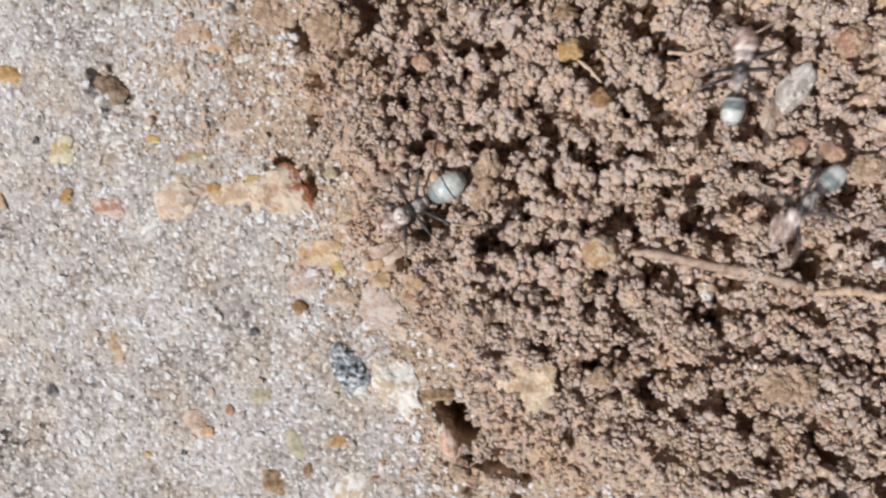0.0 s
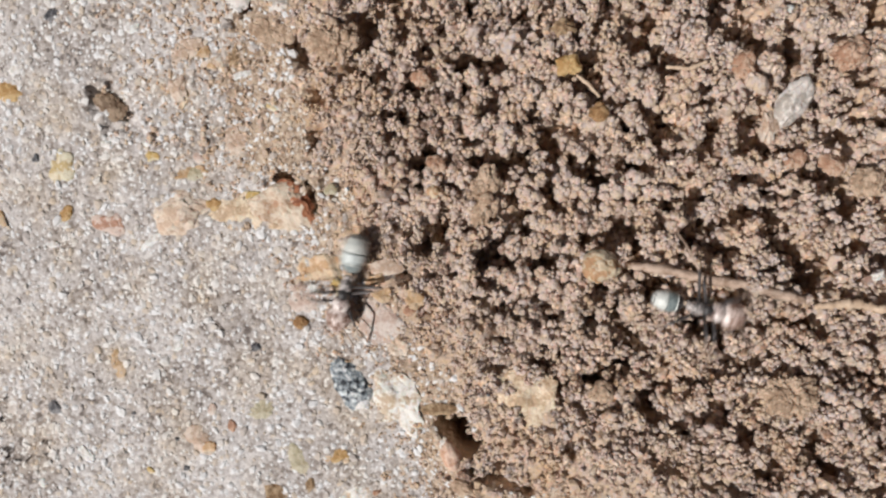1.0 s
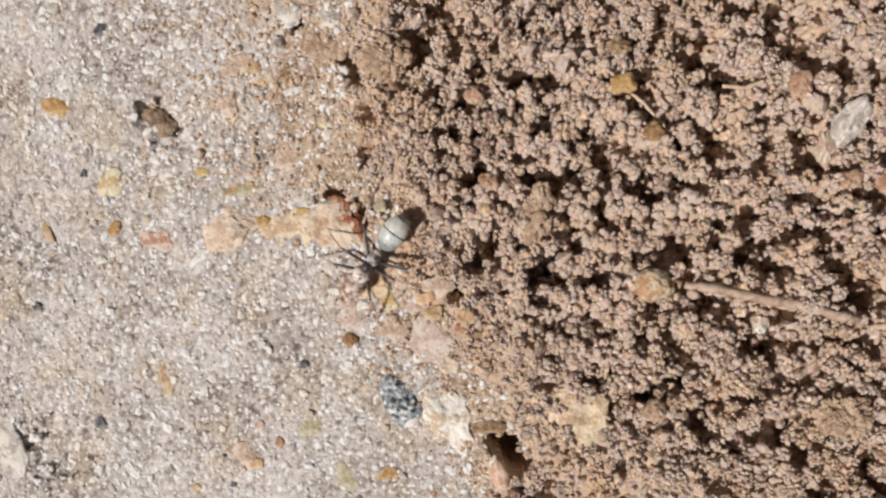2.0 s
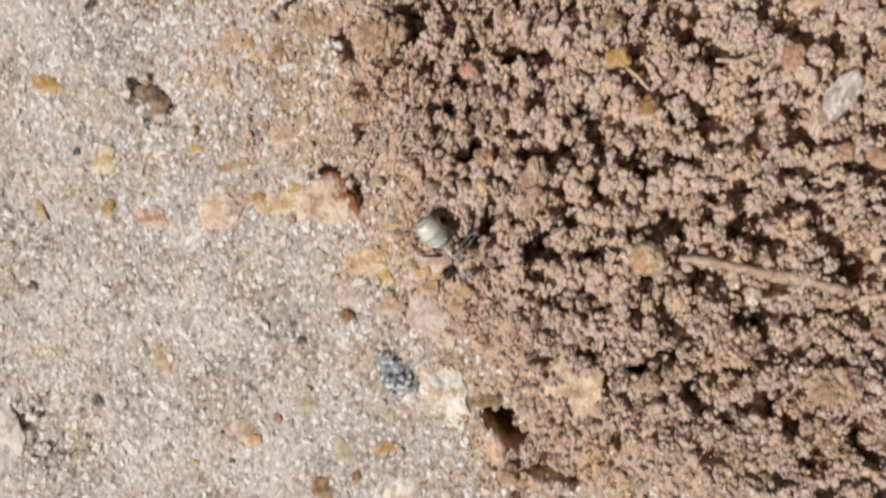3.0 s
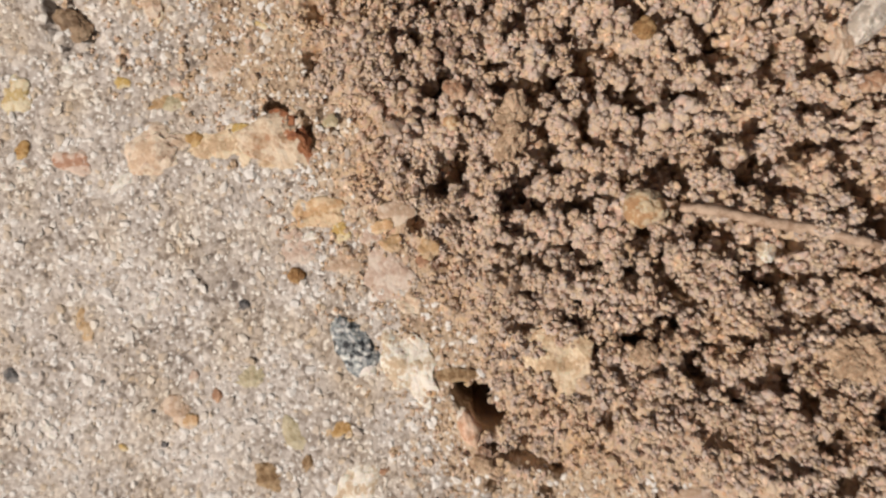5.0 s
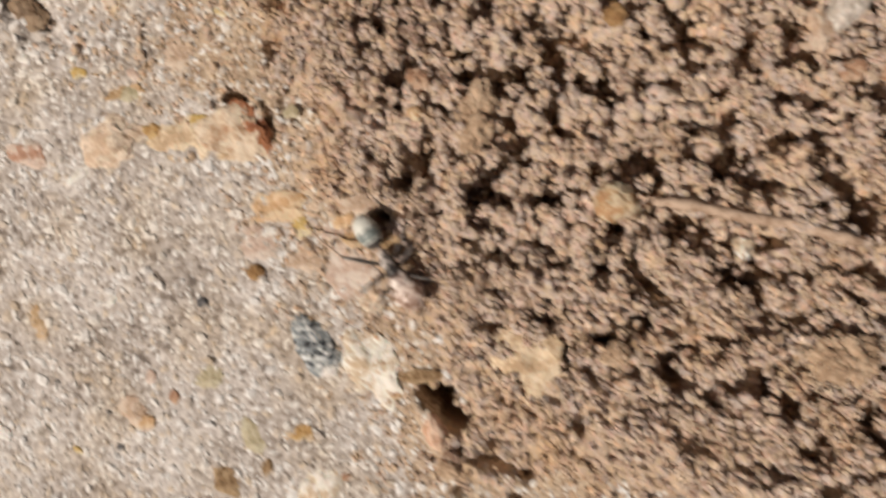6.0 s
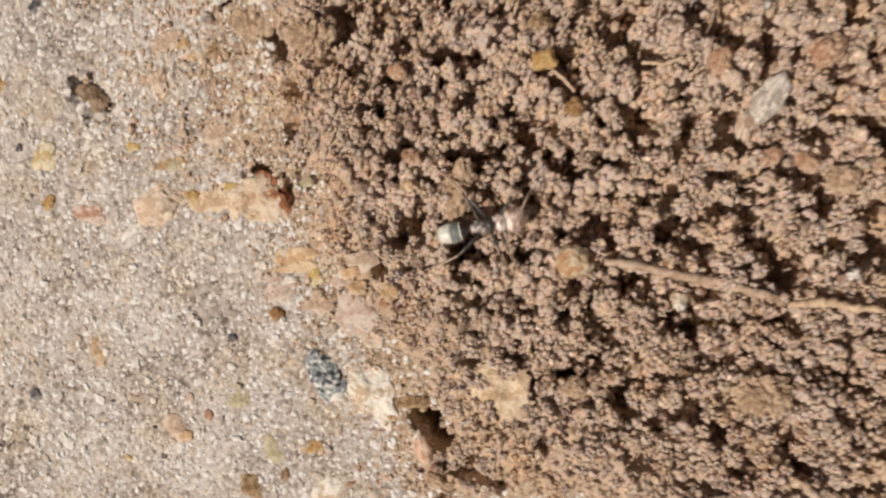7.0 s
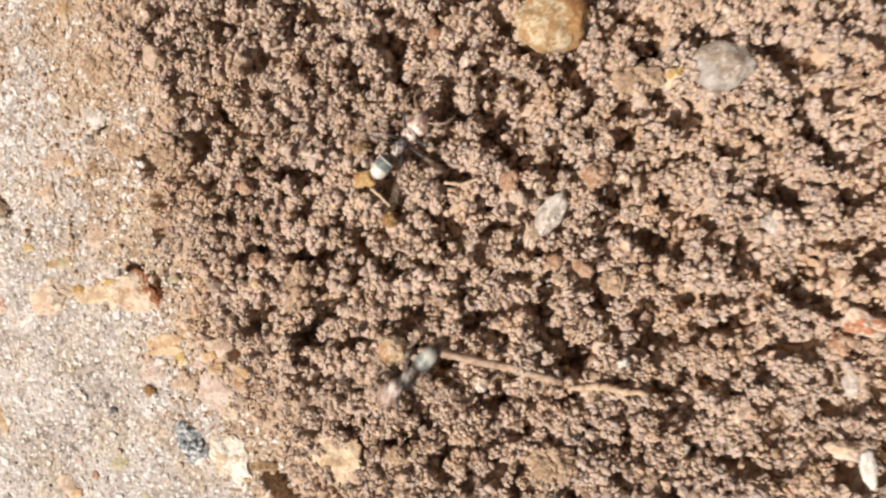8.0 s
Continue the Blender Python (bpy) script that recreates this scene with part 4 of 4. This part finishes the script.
def build_soil():
    rng = np.random.default_rng(11)
    big = [clustered(rng, int(rng.integers(19, 29)), 1, rng.uniform(0.24, 0.32)) for _ in range(36)]
    small = [clustered(rng, int(rng.integers(3, 6)), 1, 0.45) for _ in range(20)]
    # the loose top layer
    x, y = jittered(rng, 1.1, -32, 50, -37, 30)
    rim_x, rim_y = jittered(rng, 0.92, -32, 50, -37, 30)
    x, y = [np.r_[a[into_soil(x, y) > 6.5], b[into_soil(rim_x, rim_y) <= 6.5]] for a, b in ((x, rim_x), (y, rim_y))]
    c = cover(x, y)
    keep = (rng.random(len(x)) < np.clip(c * 1.4, 0, 1)) & (np.hypot(x + 9.2, y + 5.9) > 0.95) & free(x, y, -0.05) & (pit(x, y) < 2.5) & ~((x > 31) & (y < -20)) & ~(gap_here(x, y) & (loose(x, y) > 4.5))
    x, y, c = x[keep], y[keep], c[keep]
    inner = np.clip(loose(x, y) / 10, 0, 1)
    size = rng.lognormal(-0.50, 0.27, len(x)) * (0.60 + 0.14 * c + 0.26 * inner)
    z = land(x, y) - 0.25 + 0.25 * c + 1.1 * (field(x, y, 2.4, 23) - 0.5) * c + rng.normal(0, 0.42, len(x)) * c * (0.35 + 0.65 * inner) - 0.25 - pit(x, y)
    low = 0.3 - 0.6 * np.clip(1.2 - into_soil(x, y) / 6, 0, 1)
    z = np.where(loose(x, y) < 6.5, np.clip(z, bed(x, y) + (low - 0.1) * size, bed(x, y) + (low + 0.25) * size), z)
    # the crumbs in the middle of the heap, about the runner's way, are pieces of their own
    single = np.flatnonzero((np.hypot(x - 2.0, y - 0.5) < 11.5))[:300]
    rest = np.setdiff1d(np.arange(len(x)), single)
    heap = scatter("soil_crumbs", big, np.c_[x, y, z][rest], size[rest], SOIL, rng, False)
    tagged(heap, "loose heap of tan-brown knobbly soil crumbs dug out by ants", "soil", kind="stuff")
    shared = [mesh_of("soil_crumb", *enveloped(rng, int(rng.integers(19, 29)), 4, rng.uniform(0.24, 0.32)), CRUMB, False) for _ in range(24)]
    for k in single:
        crumb = new("soil_crumb", shared[rng.integers(len(shared))])
        crumb.parent = heap
        crumb.matrix_basis = Matrix.LocRotScale((x[k] * MM, y[k] * MM, z[k] * MM), Matrix(turned(rng).tolist()).to_quaternion(), [size[k]] * 3)
    # a second layer under it, beside the gaps
    x, y = jittered(rng, 1.1, -28, 50, -38, 31)
    d, lack = loose(x, y), gap_here(x, y)
    keep = (d > 4.0) & (pit(x, y) < 0.3) & ~(lack & (d > 4.5))
    x, y, d, lack = x[keep], y[keep], d[keep], lack[keep]
    z = land(x, y) - 2.6 + rng.normal(0, 0.25, len(x))
    deep = np.c_[x, y, z]
    tagged(scatter("lower_soil", small, deep, rng.uniform(0.6, 1.0, len(x)), SOIL, rng, False), "brown soil crumbs deep between the upper ones", "soil", kind="stuff")
    # the bottoms of the gaps
    x, y = jittered(rng, 1.0, -20, 50, -34, 30)
    keep = gap_here(x, y) & (loose(x, y) > 5.5)
    x, y = x[keep], y[keep]
    z = land(x, y) - 5.6 + rng.normal(0, 0.7, len(x))
    tagged(scatter("deep_soil", small, np.c_[x, y, z], rng.uniform(0.6, 1.1, len(x)), SOIL, rng, False), "brown soil crumbs at the bottom of the gaps", "soil", kind="stuff")
    # fine bits on the margin and over the crumbs
    x, y = jittered(rng, 0.5, -42, 50, -40, 31)
    c = cover(x, y)
    reach = 7 + 12 * np.clip((y + 4) / 10, 0, 1)
    near = np.clip((into_soil(x, y) + reach) / reach, 0, 1)
    keep = (rng.random(len(x)) < np.where(c > 0.8, 0.16 + 0.4 * np.clip(1 - into_soil(x, y) / 10, 0, 1), 1.25 * near ** 1.2)) & (pit(x, y) < 2.2) & free(x, y, -0.45) & ~(gap_here(x, y) & (loose(x, y) > 4.5))
    x, y, c = x[keep], y[keep], c[keep]
    bit = rng.lognormal(-1.5, 0.36, len(x))
    z = np.where(c > 0.5, land(x, y) - 0.1 + 1.1 * (field(x, y, 2.4, 23) - 0.5) + rng.normal(0, 0.22, len(x)) - pit(x, y), bed(x, y) - 0.2 * bit)
    z = np.where(loose(x, y) < 6.5, np.minimum(np.maximum(z, bed(x, y) - 0.25 * bit), bed(x, y) + 0.25 * bit + 0.3 * c), z)
    tagged(scatter("fine_soil", small, np.c_[x, y, z], bit, DUST, rng, False, 0.8), "small brown soil bits strewn over crumbs and concrete", "soil", kind="stuff")
    # sand on the concrete
    d, f = BALLS[1]
    shapes = [(d * rng.uniform(0.7, 1.25, (len(d), 1)) * rng.uniform(0.5, 1.25, 3), f) for _ in range(16)]
    x, y = jittered(rng, 0.42, -54, 32, -41, 32)
    keep = (cover(x, y) < 0.4) & (rng.random(len(x)) < 0.8) & (pit(x, y) < 1.0) & free(x, y, -0.04)
    x, y = x[keep], y[keep]
    size = rng.lognormal(-1.55, 0.38, len(x)) * np.where(rng.random(len(x)) < 0.06, rng.uniform(1.5, 2.6, len(x)), 1.0)
    size = np.minimum(size, 0.46)
    z = bed(x, y) + rng.uniform(-0.4, 0.05, len(x)) * size
    tagged(scatter("sand", shapes, np.c_[x, y, z], size, GRAINS, rng, False, 0.5), "fine grey, tan and white sand grains on concrete", "sand", kind="stuff")


build_soil()


# ---- ants ----
def blob(centre, radii, level=3, bend=0.0, taper=0.0):
    d, f = BALLS[level]
    v = d * np.array(radii)
    v[:, 1] *= 1 + taper * d[:, 0]
    v[:, 2] += bend * d[:, 0] ** 2
    return v + np.array(centre), f


def gaster_ring(x0, x1, swell):
    """One overlapping plate of the abdomen, with its smooth rounded profile."""
    n, sides = 7, 24
    rings = []
    for i in range(n):
        x = x0 + (x1 - x0) * i / (n - 1)
        r = math.sqrt(max(0.0, 1 - ((x - 0.12) / 1.46) ** 2))
        r = (max(r, 0.05)) ** 0.85 * (swell + 0.035 * (1 - i / (n - 1)))
        a = np.arange(sides) * 2 * math.pi / sides
        rings.append(np.c_[np.full(sides, x), 0.94 * r * np.cos(a), 1.5 + 0.86 * r * np.sin(a) - 0.04 * x * x])
    v = np.concatenate(rings + [rings[0].mean(0)[None], rings[-1].mean(0)[None]])
    f = []
    for i in range(n - 1):
        for j in range(sides):
            a, b = i * sides + j, i * sides + (j + 1) % sides
            f += [(a, a + sides, b + sides), (a, b + sides, b)]
    for j in range(sides):
        f += [(n * sides, j, (j + 1) % sides), (n * sides + 1, (n - 1) * sides + (j + 1) % sides, (n - 1) * sides + j)]
    return v, np.array(f)


def build_ant(size=1.0, red=False, belly=1.0, pale=False):
    """One ant, its abdomen over the origin and its head towards +x; size and belly: its length and its abdomen's, as shares of the usual; pale: a whiter abdomen."""
    ant = new("ant")
    dark, grey, brown = (RUST, RUST, RUST) if red else (DARK, GREY, BROWN)

    def piece(name, shape, mat, parent, label=""):
        return part(name, shape[0] * size, shape[1], mat, parent, label)

    for n, (x0, x1) in enumerate(((0.84, 1.56), (0.0, 0.9), (-1.18, 0.06), (-1.33, -1.13))):
        plate = RUST if red else (DARK, SLATE, SILVER, SILVER)[n] if pale else (SLATE, ASHEN, SILVER, ASHEN)[n]
        v, f = gaster_ring(x0, x1, 1.0)
        v = (v - (1.56, 0, 1.5)) * belly + (1.56, 0, 1.5)
        seg = piece("gaster_segment", (v, f), plate, ant, {RUST: "red-brown abdomen plate", DARK: "black abdomen plate", SLATE: "slate grey abdomen plate", ASHEN: "ash grey abdomen plate", SILVER: "silvery white abdomen plate"}[plate])
        seg.data.materials.append(RUST if red else SILVER if n == 0 else BAND)
        edge = 1.56 + (x0 + (0.13 if n == 0 else 0.07) - 1.56) * belly
        rear = [p.center[0] / MM < edge * size for p in seg.data.polygons]
        seg.data.polygons.foreach_set("material_index", np.array(rear, np.int32))
    piece("petiole", blob((1.95, 0, 1.35), (0.20, 0.34, 0.45), 3), grey, ant)
    thorax = piece("thorax", blob((3.2, 0, 1.42), (1.3, 0.46, 0.46), 4, -0.12, 0.2), dark, ant)
    piece("propodeum", blob((2.5, 0, 1.52), (0.58, 0.46, 0.5), 3, 0.0, 0.1), grey, thorax, "" if red else "rear of the thorax with silvery hairs and painted highlights")
    piece("mesonotum", blob((3.2, 0, 1.64), (0.48, 0.42, 0.42), 3), dark, thorax)
    piece("pronotum", blob((3.92, 0, 1.62), (0.62, 0.66, 0.5), 4, -0.06, -0.12), RUST if red else PINK, thorax, "" if red else "pinkish shoulder plate with pale hairs and painted highlights")
    head_part = piece("head", blob((5.0, 0, 1.47), (0.92, 0.90, 0.6), 4, 0.0, -0.22), brown, ant, "" if red else "pinkish brown glossy head with painted highlights")
    for s in (1, -1):
        piece("eye", blob((5.05, 0.64 * s, 1.62), (0.17, 0.10, 0.15), 3), DARK, head_part)
        piece("mandible", tube([(5.6, 0.28 * s, 1.3), (5.9, 0.26 * s, 1.22), (6.05, 0.06 * s, 1.18)], [0.12, 0.09, 0.03], 6), brown, head_part)
        feeler = piece("antenna", tube([(0, 0, 0), (0.5, 0.75 * s, 0.3), (1.0, 1.3 * s, 0.4), (1.7, 1.45 * s, 0.05), (2.3, 1.3 * s, -0.5)], [0.06, 0.05, 0.055, 0.05, 0.03], 6), RUST if red else LIMB, head_part)
        feeler.location = (5.4 * MM * size, 0.32 * s * MM * size, 1.65 * MM * size)
        for hip, knee, foot in ((3.75, (0.9, 1.5, 0.8), (1.9, 2.9, -1.25)), (3.1, (-0.2, 1.9, 0.9), (-0.6, 3.9, -1.25)), (2.6, (-1.5, 1.9, 1.0), (-4.3, 3.7, -1.25))):
            k, t = np.array(knee) * (1, s, 1), np.array(foot) * (1, s, 1)
            leg = piece("leg", tube([(0, 0, 0), k * 0.5 + (0, 0, 0.08), k], [0.10, 0.125, 0.08], 6), dark, ant, "thin red-brown leg" if red else "thin black and tan jointed leg")
            leg.location = (hip * MM * size, 0.34 * s * MM * size, 1.25 * MM * size)
            piece("shin", tube([k, (k + t) / 2 + (0, 0.08 * s, 0.05), k + 0.7 * (t - k), t * 0.9 + k * 0.1, t], [0.075, 0.07, 0.055, 0.04, 0.025], 6), RUST if red else LIMB, leg)
    if red:
        return tagged(ant, "small reddish brown ant running over sandy concrete", "ant", group="ants at the nest")
    return tagged(ant, "black ant with silvery grey banded abdomen on soil", "ant", group="ants at the nest")


ANT_RUNNER = build_ant(1.12, belly=0.97)
ANT_EMERGER = build_ant(1.1, belly=0.78, pale=True)
ANT_FORAGER = copy_thing(ANT_EMERGER, pose(0, 0, 0))
ANT_LEAVER = copy_thing(ANT_EMERGER, pose(0, 0, 0))
ANT_COMER = copy_thing(ANT_EMERGER, pose(0, 0, 0))
ANT_RED = build_ant(0.5, True)


def crawl(ant, rows):
    """Keys an ant by rows of seconds, x, y, heading and, where it climbs or dives, height and pitch; its legs swing as it goes."""
    path = []
    for t, x, y, heading, *rest in rows:
        up, dip = rest or (0.0, 0.0)
        path.append((t, pose(x * MM, y * MM, (float(land(np.array(x), np.array(y))) + up) * MM, 0, dip, heading)))
    walk(ant, path)
    legs = [p for p in ant.children if p.name.split(".")[0] == "leg"]
    t, x, y = [np.array([r[i] for r in rows]) for i in range(3)]
    for n, leg in enumerate(legs):
        swing, base = [], leg.location / MM
        side = 1 if n < 3 else -1
        beat = 1 if (n % 3 + (n >= 3)) % 2 else -1
        for k in range(81):
            now = k / 10
            pace = math.hypot(np.interp(now + 0.05, t, x) - np.interp(now - 0.05, t, x), np.interp(now + 0.05, t, y) - np.interp(now - 0.05, t, y))
            swing.append((now, pose(*(base * MM), 0, 0, side * beat * (-1) ** k * 20 * min(1, pace))))
        walk(leg, swing)


def motions():
    crawl(ANT_RUNNER, [
        (0.0, -5.46, 0.29, -148), (0.3, -6.36, -0.12, -146), (0.6, -7.02, 0.07, -141), (0.8, -7.55, 0.01, -143), (0.9, -9.28, -0.98, -138),
        (1.0, -12.96, -3.6, -105), (1.1, -15.14, -2.66, -88), (1.2, -14.25, -2.36, -97), (1.3, -14.25, -2.28, -108), (1.4, -13.56, -2.29, -115),
        (1.5, -13.51, -1.71, -127), (1.7, -13.29, -1.83, -147), (2.2, -14.2, 0.2, -105), (2.8, -13.88, 0.40, -53), (2.9, -12.8, -1.67, -50, 0.1, 10),
        (3.0, -11.24, -1.96, -48, -0.2, 28), (3.1, -9.89, -3.02, -55, -0.4, 45), (3.2, -9.5, -4.2, -60, -0.5, 60), (3.5, -9.3, -4.8, -60, -0.6, 66),
        (3.8, -9.5, -5.0, -60, -0.8, 68), (4.0, -9.4, -5.2, -60, -0.9, 70), (4.2, -9.6, -5.2, -60, -1.1, 70), (4.4, -9.8, -5.0, -60, -1.4, 72),
        (4.5, -9.8, -5.0, -60, -1.7, 72), (4.7, -9.5, -5.5, -60, -4.0, 76),
        (5.0, -9.4, -5.9, -60, -7.0, 78), (6.0, -9.3, -6.0, -60, -8.0, 78), (8.0, -9.3, -6.0, -60, -8.0, 78)])
    # another ant comes up out of the nest hole and runs off over the heap
    crawl(ANT_EMERGER, [
        (0.0, -9.3, -5.2, -58, -9.5, -60), (4.6, -9.3, -5.2, -58, -9.5, -60), (5.0, -9.3, -5.2, -58, -7.5, -60), (5.4, -9.4, -5.8, -56, -3.5, -45),
        (5.6, -9.7, -6.3, -52, -0.8, -25), (5.8, -9.84, -6.78, -48), (6.0, -10.07, -6.31, -56), (6.1, -10.83, -6.34, -50, 0, -14), (6.2, -10.9, -6.9, -30, 0.2, -56),
        (6.3, -11.5, -6.3, -14, 0.2, -58), (6.4, -11.6, -6.0, 4, 0.2, -56), (6.5, -11.1, -5.9, 20, 0.1, -26), (6.6, -10.10, -5.11, 21), (6.7, -9.03, -4.03, 13),
        (6.8, -7.30, -3.22, 3), (6.9, -5.00, -3.64, 4), (7.0, -3.64, -2.74, 13), (7.2, -0.70, -0.52, 35), (7.3, 1.20, 1.18, 43), (7.4, 2.2, 2.3, 54),
        (7.5, 1.93, 2.66, 50), (7.6, 1.88, 2.97, 51), (7.7, 2.40, 4.36, 56), (7.8, 3.08, 6.24, 55), (7.9, 5.03, 10.08, 48), (8.0, 5.30, 11.43, 48)])
    crawl(ANT_FORAGER, [
        (0.0, 23.25, 1.11, -133), (0.1, 21.36, -1.06, -125), (0.2, 18.52, -3.74, -124), (0.3, 16.11, -5.63, -130), (0.4, 12.64, -7.59, -118),
        (0.5, 10.30, -9.38, -117), (0.6, 8.66, -10.96, -119), (0.7, 7.92, -11.93, -92), (0.8, 8.60, -11.37, -62), (0.9, 10.44, -9.30, -27),
        (1.0, 10.78, -7.25, -13), (1.1, 12.67, -5.59, 18), (1.2, 16.75, -1.85, 48), (1.3, 18.79, 1.27, 46), (1.4, 21.90, 2.58, 45), (1.5, 26.5, 5.5, 40),
        (1.7, 34, 11, 30), (2.5, 52, 20, 20), (4.0, 62, 24, 20), (8.0, 64, 25, 20)])
    crawl(ANT_LEAVER, [
        (0.0, 15.67, 5.52, 82), (0.1, 16.4, 6.3, 68), (0.2, 16.87, 5.90, 38), (0.3, 19.85, 6.58, 26), (0.4, 22.07, 8.19, 25), (0.5, 24.5, 9.4, 27),
        (0.7, 32, 13, 28), (1.5, 52, 22, 30), (4.0, 63, 32, 30), (8.0, 65, 33, 30)])
    crawl(ANT_COMER, [
        (0.0, 24, 44, -120), (4.0, 24, 42, -120), (6.0, 22, 36, -115), (6.8, 18, 27, -110), (7.0, 16, 21, -105), (7.2, 14.4, 15.6, -85), (7.3, 14.3, 13.4, -100),
        (7.4, 12.83, 8.92, -114), (7.5, 11.96, 3.43, -115), (7.6, 10.45, 0.68, -111), (7.7, 8.58, -3.50, -116), (7.8, 7.63, -7.0, -117), (7.9, 7.9, -7.2, -122), (8.0, 9.81, -5.10, -136)])

    crawl(ANT_RED, [
        (0.0, -14, -48, 104, 0.05, 0), (3.0, -16, -44, 104, 0.05, 0), (3.4, -22.41, -27.36, 104, 0.05, 0), (3.5, -23.35, -23.49, 106, 0.05, 0), (3.6, -23.91, -21.41, 113, 0.05, 0), (3.7, -24.77, -19.45, 118, 0.05, 0), (3.8, -25.63, -17.30, 132, 0.05, 0), (3.9, -27.60, -15.55, 143, 0.05, 0), (4.0, -28.82, -14.84, 136, 0.05, 0), (4.1, -30.92, -12.74, 131, 0.05, 0), (4.2, -33.09, -10.38, 123, 0.05, 0), (4.3, -34.27, -7.43, 136, 0.05, 0), (4.4, -37.37, -5.42, 153, 0.05, 0), (4.5, -39.92, -3.98, 160, 0.05, 0), (4.6, -41.79, -3.45, 170, 0.05, 0), (4.9, -56, -3, 170, 0.05, 0), (8.0, -62, -2, 170, 0.05, 0)])


motions()
